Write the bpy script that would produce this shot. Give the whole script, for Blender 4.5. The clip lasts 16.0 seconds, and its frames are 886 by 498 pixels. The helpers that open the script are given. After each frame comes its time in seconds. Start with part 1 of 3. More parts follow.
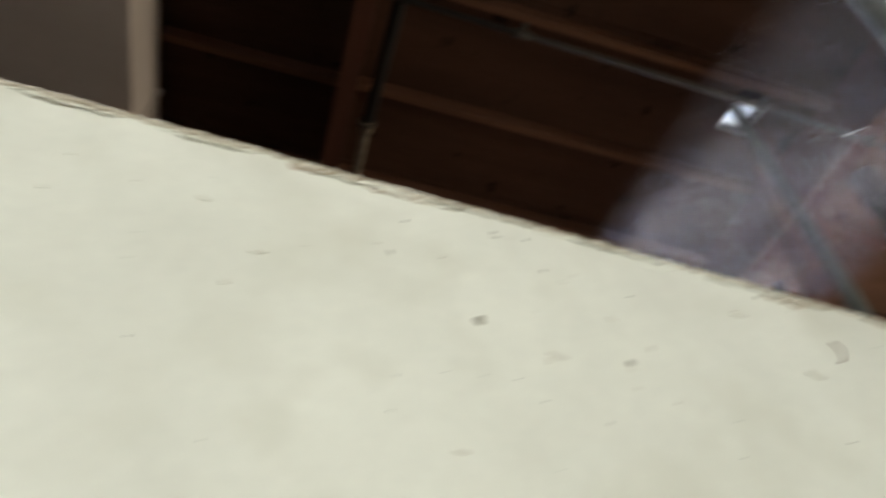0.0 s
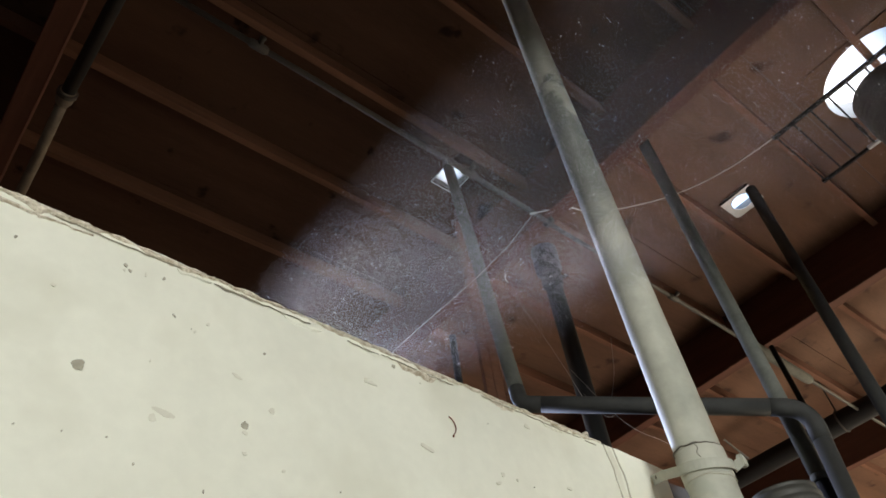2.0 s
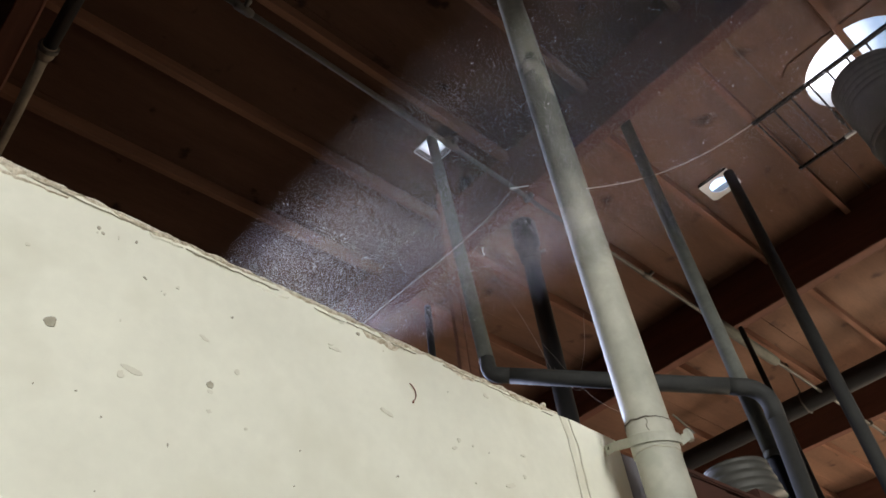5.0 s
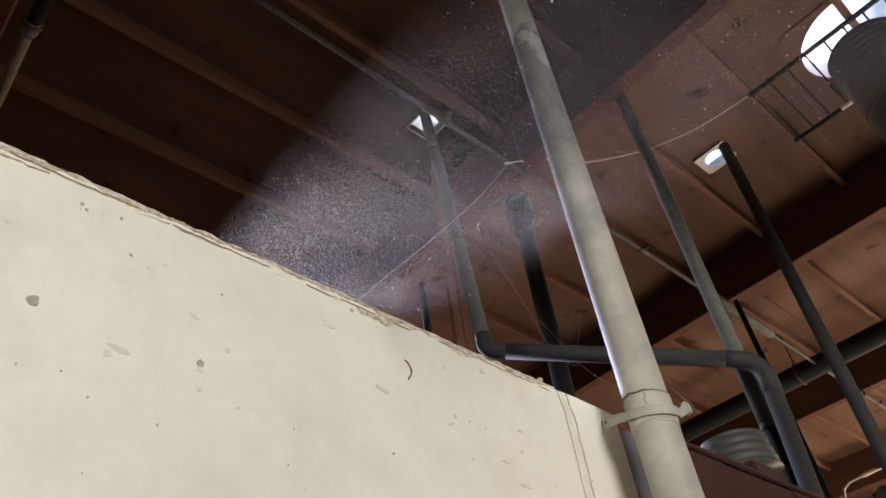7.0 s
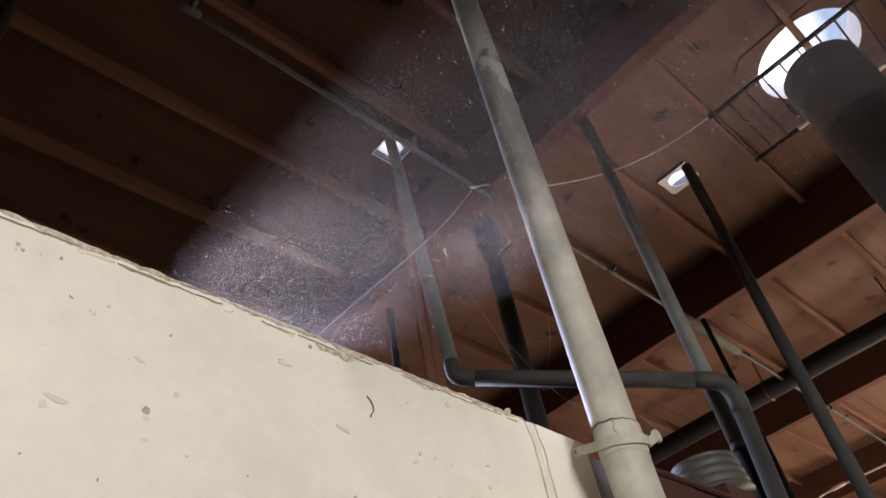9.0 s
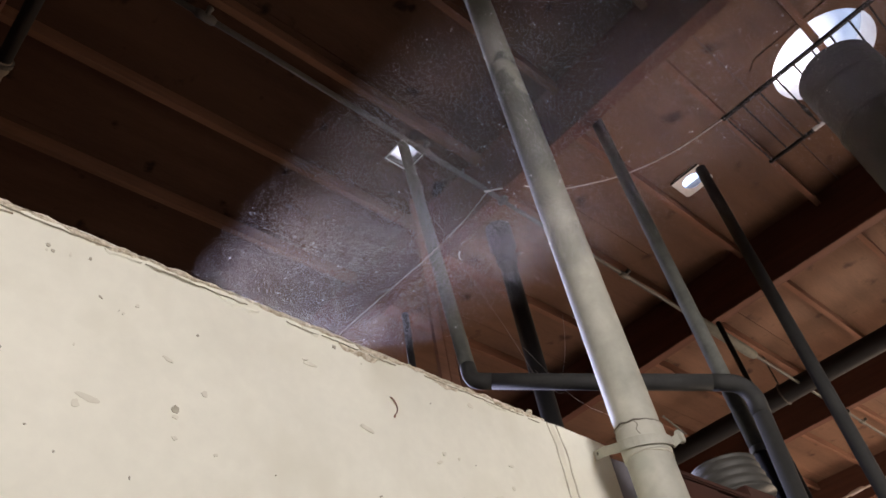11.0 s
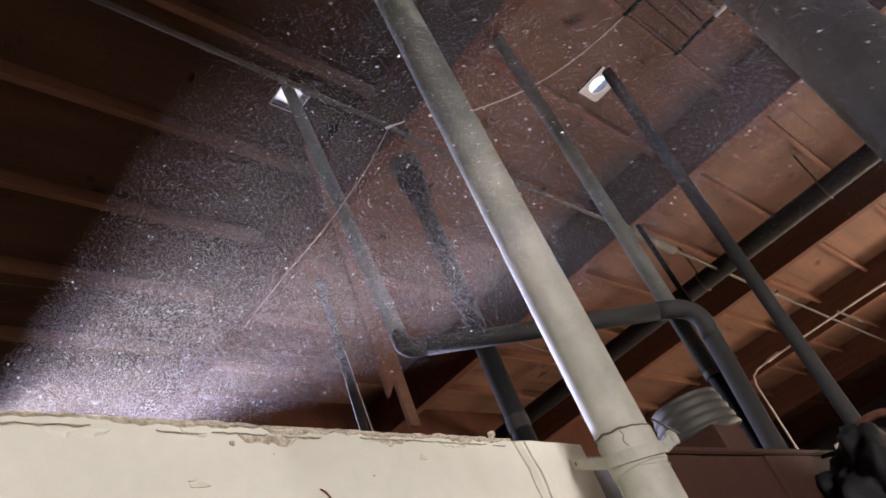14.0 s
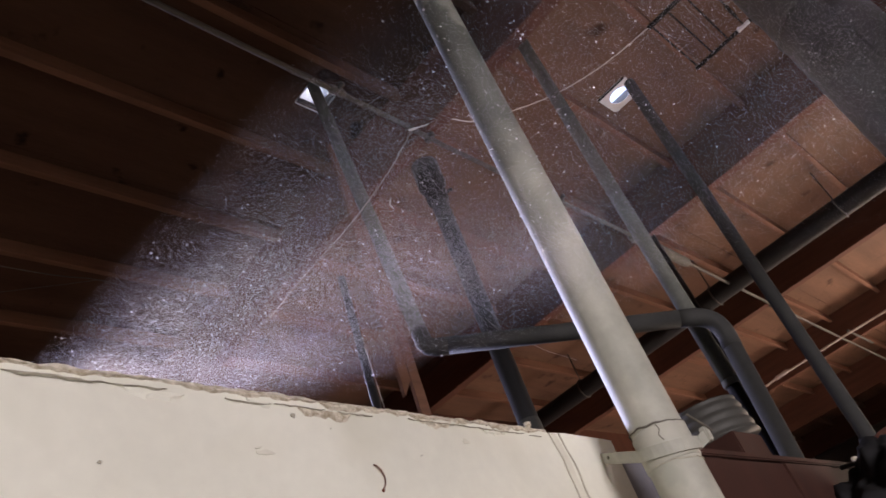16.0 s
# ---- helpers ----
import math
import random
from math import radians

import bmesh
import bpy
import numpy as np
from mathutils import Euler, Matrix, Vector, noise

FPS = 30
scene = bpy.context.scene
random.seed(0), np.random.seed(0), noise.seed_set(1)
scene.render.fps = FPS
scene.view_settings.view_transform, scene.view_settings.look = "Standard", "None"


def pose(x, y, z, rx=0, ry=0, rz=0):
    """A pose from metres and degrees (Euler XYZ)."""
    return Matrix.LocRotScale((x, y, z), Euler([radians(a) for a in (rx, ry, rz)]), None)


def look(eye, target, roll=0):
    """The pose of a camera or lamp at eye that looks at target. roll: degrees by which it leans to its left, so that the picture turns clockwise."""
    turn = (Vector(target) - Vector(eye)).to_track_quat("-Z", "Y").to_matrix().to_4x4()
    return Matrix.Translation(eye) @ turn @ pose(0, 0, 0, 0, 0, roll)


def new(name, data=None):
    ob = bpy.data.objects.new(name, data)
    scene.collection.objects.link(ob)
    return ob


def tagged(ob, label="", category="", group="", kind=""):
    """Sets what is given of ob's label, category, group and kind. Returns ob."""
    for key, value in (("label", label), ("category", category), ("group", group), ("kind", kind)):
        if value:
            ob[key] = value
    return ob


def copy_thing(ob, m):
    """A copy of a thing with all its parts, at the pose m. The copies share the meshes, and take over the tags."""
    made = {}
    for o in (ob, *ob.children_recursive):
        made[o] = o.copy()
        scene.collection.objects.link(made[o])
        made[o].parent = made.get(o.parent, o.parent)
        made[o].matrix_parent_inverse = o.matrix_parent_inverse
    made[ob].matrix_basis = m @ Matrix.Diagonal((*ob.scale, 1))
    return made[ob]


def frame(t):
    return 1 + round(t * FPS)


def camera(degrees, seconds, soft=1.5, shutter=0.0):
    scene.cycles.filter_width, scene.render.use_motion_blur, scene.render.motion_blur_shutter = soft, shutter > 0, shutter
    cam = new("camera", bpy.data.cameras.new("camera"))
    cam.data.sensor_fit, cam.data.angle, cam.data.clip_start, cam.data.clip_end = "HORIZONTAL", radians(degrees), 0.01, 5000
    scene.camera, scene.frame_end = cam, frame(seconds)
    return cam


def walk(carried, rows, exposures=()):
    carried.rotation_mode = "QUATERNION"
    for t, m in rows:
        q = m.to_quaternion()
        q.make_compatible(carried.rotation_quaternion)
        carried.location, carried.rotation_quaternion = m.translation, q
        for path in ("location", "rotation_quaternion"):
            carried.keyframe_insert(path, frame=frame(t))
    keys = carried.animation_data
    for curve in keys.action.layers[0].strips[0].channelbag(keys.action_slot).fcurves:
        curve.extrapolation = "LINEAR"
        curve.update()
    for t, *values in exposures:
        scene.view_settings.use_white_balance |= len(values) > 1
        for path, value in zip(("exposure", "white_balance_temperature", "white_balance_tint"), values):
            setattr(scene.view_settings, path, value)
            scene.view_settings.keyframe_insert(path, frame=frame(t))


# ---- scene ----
# ---- camera and walk ----
cam = camera(63.7, 16.0, soft=1.6, shutter=0.5)
ROWS = [
    (0, -0.0747, 0.1017, 1.526, 135.41, -2.48, -16.05),
    (0.5, 0.0082, 0.1316, 1.6047, 136.9, 5.3, -32.42),
    (1, -0.0102, 0.1391, 1.6081, 135.98, 4.86, -37.52),
    (1.5, 0.0144, 0.0991, 1.607, 134.98, 5.5, -38.87),
    (2, 0.0015, 0.0408, 1.5737, 135.98, 6.19, -38.73),
    (2.5, -0.0018, 0.0407, 1.5651, 135.7, 4.69, -40.44),
    (3, -0.0137, 0.0164, 1.5565, 135.41, 4.38, -40.6),
    (3.5, 0, 0, 1.55, 135.02, 4.72, -40.53),
    (4, 0.0041, -0.0103, 1.5463, 134.65, 4.78, -41.52),
    (4.5, -0.0024, -0.0062, 1.5461, 134.01, 5.13, -41.44),
    (7, 0.0135, 0.0123, 1.5586, 131.49, 6.2, -41.14),
    (7.5, -0.0031, 0.0169, 1.5466, 131.67, 6.4, -41.29),
    (8, 0.0149, 0.0185, 1.5679, 132.03, 6.97, -41.62),
    (8.5, 0.0376, 0.0197, 1.5941, 132.64, 7.92, -41.96),
    (9, 0.0351, 0.0099, 1.5849, 133.2, 8.68, -42.12),
    (11.5, 0.024, 0.0293, 1.5812, 133.88, 8.5, -40.85),
    (12, 0.0403, 0.0167, 1.582, 133.65, 9.48, -40.72),
    (12.5, 0.0567, 0.0081, 1.5915, 133.19, 11.14, -40.86),
    (13, 0.0885, 0.0239, 1.6898, 133.19, 13.77, -40.53),
    (13.5, 0.1266, 0.0512, 1.798, 129.69, 17.33, -41.38),
    (14, 0.1431, 0.0928, 1.8726, 127.05, 19.4, -41.35),
    (14.5, 0.1194, 0.1165, 1.8972, 125.88, 19.39, -42.03),
    (15, 0.1192, 0.1194, 1.889, 125.69, 18.69, -42.93),
    (15.5, 0.1117, 0.1319, 1.8786, 125.94, 17.88, -43.69),
    (16, 0.0872, 0.1319, 1.8562, 127.39, 17.44, -42.2),
]
EXPOSURES = [(0, 3.5, 6600, 8), (4.5, 3.5, 6600, 10), (7.0, 3.5, 6850, 18), (11.5, 3.5, 6850, 22), (13.5, 3.5, 6850, 23), (15, 3.42, 6850, 24), (16, 3.32, 6700, 27)]
walk(cam, [(t, pose(x, y, z, rx, ry, rz)) for t, x, y, z, rx, ry, rz in ROWS], EXPOSURES)

# ---- light ----
SUN_AZ, SUN_EL = radians(8.9), radians(21.66)
SUN_DIR = Vector((math.sin(SUN_AZ) * math.cos(SUN_EL), math.cos(SUN_AZ) * math.cos(SUN_EL), math.sin(SUN_EL)))
world = bpy.data.worlds.new("sky")
scene.world = world
world.use_nodes = True
wn = world.node_tree.nodes
sky = wn.new("ShaderNodeTexSky")
sky.sky_type, sky.sun_disc = "NISHITA", False
sky.sun_elevation, sky.sun_rotation = SUN_EL, SUN_AZ
world.node_tree.links.new(sky.outputs["Color"], wn["Background"].inputs["Color"])
wn["Background"].inputs["Strength"].default_value = 0.1

sun_data = bpy.data.lights.new("sun", "SUN")
sun_data.energy, sun_data.angle, sun_data.color = 5.0, radians(0.53), (1.0, 0.95, 0.9)
sun = new("sun", sun_data)
sun.matrix_world = look(SUN_DIR * 20, (0, 0, 0))


def daylight(name, eye, target, w, h, watts, color):
    data = bpy.data.lights.new(name, "AREA")
    data.shape, data.size, data.size_y, data.energy, data.color = "RECTANGLE", w, h, watts, color
    ob = new(name, data)
    ob.matrix_world = look(eye, target)
    return ob


# lamps added out of view, in made openings: west behind the camera, east, north
# fill that brightens the partition's face
daylight("west_wall_fill", (-6.93, -11.5, 1.9), (0.6, 0, 1.9), 4.0, 2.0, 186, (0.95, 0.98, 1.0))
# warm light for the eastern roof bays and right pipe edges
daylight("east_warm_light", (11.35, -0.9, 1.9), (0, -0.2, 1.9), 3.0, 2.0, 48, (1.0, 0.84, 0.64))
# narrow lamp added for the bluish rim along the pipes' left edges
daylight("north_rim_light", (2.2, 4.57, 3.85), (1.2, 0.6, 2.7), 1.0, 0.5, 3.6, (0.6, 0.68, 1.0)).data.spread = radians(55)


# ---- materials ----
def material(name, base, dark=None, scale=8.0, rough=0.7, metal=0.0, bump=0.15, fine=90.0, stretch=(1, 1, 1), amount=0.5, spec=0.5, spots=None, spot_scale=14.0, spot_at=0.7, spot_soft=0.06):
    m = bpy.data.materials.new(name)
    m.use_nodes = True
    nt = m.node_tree
    nodes, link = nt.nodes, nt.links.new
    bsdf = nodes["Principled BSDF"]
    dark = dark or tuple(c * 0.6 for c in base)
    co = nodes.new("ShaderNodeTexCoord")
    mp = nodes.new("ShaderNodeMapping")
    mp.inputs["Scale"].default_value = stretch
    link(co.outputs["Object"], mp.inputs["Vector"])
    info = nodes.new("ShaderNodeObjectInfo")
    off = nodes.new("ShaderNodeVectorMath")
    off.operation = "MULTIPLY_ADD"
    comb = nodes.new("ShaderNodeCombineXYZ")
    for k in "XYZ":
        link(info.outputs["Random"], comb.inputs[k])
    off.inputs[1].default_value = (7.3, 11.1, 3.7)
    link(comb.outputs[0], off.inputs[0])
    link(mp.outputs[0], off.inputs[2])
    big = nodes.new("ShaderNodeTexNoise")
    big.inputs["Scale"].default_value, big.inputs["Detail"].default_value, big.inputs["Roughness"].default_value = scale, 6, 0.62
    small = nodes.new("ShaderNodeTexNoise")
    small.inputs["Scale"].default_value, small.inputs["Detail"].default_value = fine, 4
    link(off.outputs[0], big.inputs["Vector"])
    link(off.outputs[0], small.inputs["Vector"])
    ramp = nodes.new("ShaderNodeValToRGB")
    ramp.color_ramp.elements[0].position, ramp.color_ramp.elements[1].position = 0.5 - amount / 2, 0.5 + amount / 2
    ramp.color_ramp.elements[0].color, ramp.color_ramp.elements[1].color = (*dark, 1), (*base, 1)
    mixf = nodes.new("ShaderNodeMath")
    mixf.operation = "MULTIPLY_ADD"
    mixf.inputs[1].default_value = 0.25
    link(small.outputs["Fac"], mixf.inputs[0])
    sub = nodes.new("ShaderNodeMath")
    sub.operation = "SUBTRACT"
    sub.inputs[1].default_value = 0.125
    link(big.outputs["Fac"], sub.inputs[0])
    link(sub.outputs[0], mixf.inputs[2])
    link(mixf.outputs[0], ramp.inputs[0])
    color = ramp.outputs[0]
    if spots:
        sp = nodes.new("ShaderNodeTexNoise")
        sp.inputs["Scale"].default_value, sp.inputs["Detail"].default_value = spot_scale, 3
        link(co.outputs["Object"], sp.inputs["Vector"])
        sr = nodes.new("ShaderNodeMapRange")
        sr.inputs["From Min"].default_value, sr.inputs["From Max"].default_value = spot_at, spot_at + spot_soft
        link(sp.outputs["Fac"], sr.inputs["Value"])
        mx = nodes.new("ShaderNodeMix")
        mx.data_type = "RGBA"
        mx.inputs["B"].default_value = (*spots, 1)
        link(sr.outputs[0], mx.inputs["Factor"])
        link(color, mx.inputs["A"])
        color = mx.outputs["Result"]
    link(color, bsdf.inputs["Base Color"])
    bsdf.inputs["Metallic"].default_value = metal
    bsdf.inputs["Specular IOR Level"].default_value = spec
    rr = nodes.new("ShaderNodeMapRange")
    rr.inputs["To Min"].default_value, rr.inputs["To Max"].default_value = max(0.05, rough - 0.12), min(1, rough + 0.12)
    link(big.outputs["Fac"], rr.inputs["Value"])
    link(rr.outputs[0], bsdf.inputs["Roughness"])
    if bump:
        b = nodes.new("ShaderNodeBump")
        b.inputs["Strength"].default_value, b.inputs["Distance"].default_value = bump, 0.004
        link(mixf.outputs[0], b.inputs["Height"])
        link(b.outputs[0], bsdf.inputs["Normal"])
    return m


M_WALL = material("cream wall paint", (0.785, 0.775, 0.645), (0.67, 0.66, 0.545), 3.5, 0.55, bump=0.3, fine=60, amount=0.4, spots=(0.65, 0.635, 0.51), spot_scale=9.0, spot_at=0.52, spot_soft=0.26)
M_PLASTER = material("torn plasterboard edge", (0.62, 0.52, 0.38), (0.3, 0.23, 0.16), 25, 0.9, bump=0.6, amount=0.4)
M_GRIME = material("dark grime", (0.14, 0.12, 0.09), (0.06, 0.05, 0.04), 40, 0.9)
M_RUST = material("rust", (0.2, 0.07, 0.03), (0.08, 0.03, 0.02), 60, 0.9)
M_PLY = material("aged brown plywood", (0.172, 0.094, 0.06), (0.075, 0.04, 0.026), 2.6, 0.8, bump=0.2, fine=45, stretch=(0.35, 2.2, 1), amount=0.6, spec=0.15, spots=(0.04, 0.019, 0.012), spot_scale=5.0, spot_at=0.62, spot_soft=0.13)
# the western bays' dimness is put into this darker plywood colour
M_DIMPLY = material("shade darkened plywood", (0.088, 0.045, 0.028), (0.038, 0.019, 0.012), 2.4, 0.8, bump=0.2, fine=45, stretch=(0.35, 2.2, 1), amount=0.6, spec=0.12, spots=(0.018, 0.009, 0.006), spot_scale=5.0, spot_at=0.64)
M_JOIST = material("rough sawn joist wood", (0.2, 0.1, 0.064), (0.11, 0.054, 0.035), 5, 0.85, bump=0.3, stretch=(0.4, 5, 5), amount=0.6, spec=0.15)
# joist wood darkened to carry the western bays' shade
M_DIMJOIST = material("shade darkened joist wood", (0.18, 0.092, 0.057), (0.1, 0.05, 0.031), 5, 0.85, bump=0.3, stretch=(0.4, 5, 5), amount=0.6, spec=0.15)
M_PURLIN = material("red brown purlin wood", (0.12, 0.05, 0.032), (0.065, 0.027, 0.018), 4, 0.8, bump=0.3, stretch=(5, 0.4, 5), amount=0.6, spec=0.15)
M_BOARD = material("dark brown board", (0.11, 0.045, 0.028), (0.06, 0.025, 0.016), 3, 0.85, stretch=(3, 3, 0.5), amount=0.6, spec=0.15)
M_PIPE_CREAM = material("grey cream painted pipe", (0.45, 0.435, 0.355), (0.25, 0.255, 0.205), 8, 0.6, bump=0.2, amount=0.45, fine=30, spec=0.35, spots=(0.33, 0.335, 0.27), spot_scale=11.0, spot_at=0.62)
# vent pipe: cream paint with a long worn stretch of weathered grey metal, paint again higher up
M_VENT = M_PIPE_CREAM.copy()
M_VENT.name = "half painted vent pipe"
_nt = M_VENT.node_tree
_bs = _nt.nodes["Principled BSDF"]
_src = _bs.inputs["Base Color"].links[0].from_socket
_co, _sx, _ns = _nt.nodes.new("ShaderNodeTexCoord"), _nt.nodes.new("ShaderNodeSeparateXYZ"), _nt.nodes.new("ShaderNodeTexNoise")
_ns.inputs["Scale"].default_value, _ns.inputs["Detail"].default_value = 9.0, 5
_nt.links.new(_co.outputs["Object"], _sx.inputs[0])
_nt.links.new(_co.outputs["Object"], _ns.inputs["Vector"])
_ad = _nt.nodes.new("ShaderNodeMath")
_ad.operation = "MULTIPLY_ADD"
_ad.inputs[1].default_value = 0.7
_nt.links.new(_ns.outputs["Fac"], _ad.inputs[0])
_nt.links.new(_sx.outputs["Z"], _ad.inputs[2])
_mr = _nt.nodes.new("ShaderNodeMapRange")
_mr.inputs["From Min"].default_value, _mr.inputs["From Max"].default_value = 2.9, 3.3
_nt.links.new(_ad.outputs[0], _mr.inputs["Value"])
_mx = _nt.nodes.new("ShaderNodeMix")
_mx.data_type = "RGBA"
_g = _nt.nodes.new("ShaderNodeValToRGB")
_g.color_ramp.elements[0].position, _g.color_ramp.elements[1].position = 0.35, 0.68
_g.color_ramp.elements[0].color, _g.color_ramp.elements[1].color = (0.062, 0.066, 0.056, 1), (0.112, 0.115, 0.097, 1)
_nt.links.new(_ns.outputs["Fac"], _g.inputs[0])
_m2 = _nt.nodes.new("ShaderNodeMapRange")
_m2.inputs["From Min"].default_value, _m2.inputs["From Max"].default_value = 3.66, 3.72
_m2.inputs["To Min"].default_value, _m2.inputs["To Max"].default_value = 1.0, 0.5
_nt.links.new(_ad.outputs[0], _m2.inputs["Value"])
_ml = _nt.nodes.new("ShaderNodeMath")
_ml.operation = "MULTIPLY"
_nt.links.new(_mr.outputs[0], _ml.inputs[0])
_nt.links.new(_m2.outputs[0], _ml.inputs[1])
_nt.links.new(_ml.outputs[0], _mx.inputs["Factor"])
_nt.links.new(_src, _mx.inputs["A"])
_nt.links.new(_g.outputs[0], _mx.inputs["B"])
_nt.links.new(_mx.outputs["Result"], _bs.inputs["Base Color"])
M_PIPE_GREY = material("weathered grey pipe", (0.13, 0.132, 0.112), (0.07, 0.072, 0.06), 12, 0.88, bump=0.25, amount=0.5, spec=0.3)
M_PIPE_DARK = material("dark grey pipe", (0.04, 0.039, 0.034), (0.02, 0.02, 0.018), 12, 0.78, bump=0.15, amount=0.5, spec=0.35)
M_BLACK = material("black plastic", (0.016, 0.015, 0.015), (0.008, 0.008, 0.008), 9, 0.75, bump=0.15, spec=0.25)
M_STEEL = material("dusty galvanised conduit", (0.075, 0.068, 0.057), (0.04, 0.036, 0.03), 12, 0.7, 0.2, bump=0.1)
M_TIN = material("dull galvanised sheet", (0.085, 0.081, 0.069), (0.045, 0.043, 0.036), 9, 0.6, 0.25, bump=0.1, spec=0.3)
M_WHITE = material("white flashing sheet", (0.75, 0.76, 0.76), (0.55, 0.55, 0.54), 12, 0.5)
M_BAR = material("black iron bar", (0.018, 0.016, 0.015), (0.009, 0.008, 0.008), 20, 0.8, 0.0, spec=0.15)
M_WIRE = material("pale cable sheath", (0.6, 0.52, 0.47), (0.45, 0.38, 0.34), 20, 0.5)
M_DUCT = material("dark grey duct skin", (0.07, 0.072, 0.069), (0.04, 0.042, 0.04), 6, 0.5, bump=0.15)
M_LIP = material("cracked old paint", (0.76, 0.7, 0.56), (0.34, 0.28, 0.18), 110, 0.9, bump=0.9, amount=0.34, fine=380)
M_SCUFF = material("grey brown scuff", (0.47, 0.44, 0.34), (0.27, 0.25, 0.18), 60, 0.9)
M_SMEAR = material("dirty paint smear", (0.69, 0.67, 0.545), (0.6, 0.575, 0.46), 40, 0.7)
M_PANEL = material("red brown panel wood", (0.062, 0.026, 0.018), (0.035, 0.015, 0.011), 4, 0.85, stretch=(3, 3, 0.5), amount=0.6, spec=0.15)
M_BARE = material("bare tan pipe metal", (0.2, 0.168, 0.125), (0.11, 0.09, 0.066), 14, 0.7, bump=0.1, spec=0.3)
M_COBWEB = material("grey cobweb", (0.45, 0.41, 0.39), None, 30, 0.8, bump=0)
# made pale so that sunlight bounces up to the eastern roof
M_CONCRETE = material("dusty concrete floor", (0.38, 0.345, 0.3), (0.27, 0.24, 0.21), 1.5, 0.7)
# made dark so that little light bounces to the western roof
M_FLOOR_DARK = material("dark low bounce floor", (0.12, 0.108, 0.095), (0.07, 0.062, 0.055), 1.5, 0.7)
# shade at the partition's end, put into a grey colour
M_END_SHADE = material("grey wall end shade", (0.2, 0.19, 0.2), (0.12, 0.115, 0.12), 9, 0.7)
# closing walls kept dark to cut light bounced at the roof
M_BLOCK = material("low bounce block wall", (0.13, 0.1, 0.08), (0.07, 0.055, 0.045), 1.2, 0.8)
M_PALE = material("pale grey plaster", (0.62, 0.58, 0.55), (0.5, 0.46, 0.43), 2, 0.7)
M_ROOF = material("grey roofing felt", (0.2, 0.2, 0.2), None, 3, 0.9)
M_DUST = bpy.data.materials.new("white dust")
M_DUST.use_nodes = True
_n = M_DUST.node_tree.nodes
_t = _n.new("ShaderNodeBsdfTranslucent")
_t.inputs["Color"].default_value = (0.78, 0.76, 0.84, 1)
_p = _n["Principled BSDF"]
_p.inputs["Base Color"].default_value, _p.inputs["Roughness"].default_value = (0.78, 0.76, 0.82, 1), 0.7
_m = _n.new("ShaderNodeMixShader")
_m.inputs[0].default_value = 0.7
M_DUST.node_tree.links.new(_p.outputs[0], _m.inputs[1])
M_DUST.node_tree.links.new(_t.outputs[0], _m.inputs[2])
M_DUST.node_tree.links.new(_m.outputs[0], _n["Material Output"].inputs["Surface"])
M_SPECK = M_DUST.copy()
M_SPECK.name = "bright dust grain"
for _q in M_SPECK.node_tree.nodes:
    if _q.type == "BSDF_TRANSLUCENT":
        _q.inputs["Color"].default_value = (0.8, 0.79, 0.84, 1)
M_DOME = bpy.data.materials.new("milky skylight acrylic")
M_DOME.use_nodes = True
_n = M_DOME.node_tree.nodes
_t = _n.new("ShaderNodeBsdfTranslucent")
_t.inputs["Color"].default_value = (0.22, 0.24, 0.27, 1)
_p = _n["Principled BSDF"]
_p.inputs["Base Color"].default_value, _p.inputs["Roughness"].default_value = (0.85, 0.88, 0.9, 1), 0.25
_m = _n.new("ShaderNodeMixShader")
_m.inputs[0].default_value = 0.75
M_DOME.node_tree.links.new(_p.outputs[0], _m.inputs[1])
M_DOME.node_tree.links.new(_t.outputs[0], _m.inputs[2])
M_DOME.node_tree.links.new(_m.outputs[0], _n["Material Output"].inputs["Surface"])


# ---- mesh helpers ----
def mesh_object(name, bm, mat, smooth=False):
    me = bpy.data.meshes.new(name)
    bmesh.ops.recalc_face_normals(bm, faces=bm.faces)
    bm.to_mesh(me)
    bm.free()
    me.materials.append(mat)
    if smooth:
        for p in me.polygons:
            p.use_smooth = True
    return new(name, me)


def part(name, bm, mat, parent, label="", smooth=False):
    ob = mesh_object(name, bm, mat, smooth)
    ob.parent = parent
    if label:
        ob["label"] = label
    return ob


def thing(name, label, category, group="", kind="", at=(0, 0, 0)):
    ob = new(name)
    ob.empty_display_size = 0.05
    ob.location = at
    bpy.context.view_layer.update()
    return tagged(ob, label, category, group, kind)


def add_box(bm, x0, x1, y0, y1, z0, z1, bevel=0.0):
    g = bmesh.ops.create_cube(bm, size=1)
    bmesh.ops.transform(bm, matrix=Matrix.LocRotScale(((x0 + x1) / 2, (y0 + y1) / 2, (z0 + z1) / 2), None, (x1 - x0, y1 - y0, z1 - z0)), verts=g["verts"])
    if bevel:
        es = list({e for v in g["verts"] for e in v.link_edges})
        bmesh.ops.bevel(bm, geom=es, offset=bevel, segments=2, affect="EDGES")
    return bm


def box(x0, x1, y0, y1, z0, z1, bevel=0.0):
    return add_box(bmesh.new(), x0, x1, y0, y1, z0, z1, bevel)


def curve_points(pts, n=8):
    """Catmull-Rom through the points."""
    p = [Vector(q) for q in pts]
    p = [2 * p[0] - p[1]] + p + [2 * p[-1] - p[-2]]
    out = []
    for i in range(1, len(p) - 2):
        for k in range(n):
            t = k / n
            a, b, c, d = p[i - 1], p[i], p[i + 1], p[i + 2]
            out.append(0.5 * (2 * b + (c - a) * t + (2 * a - 5 * b + 4 * c - d) * t * t + (3 * b - a - 3 * c + d) * t ** 3))
    return out + [p[-2]]


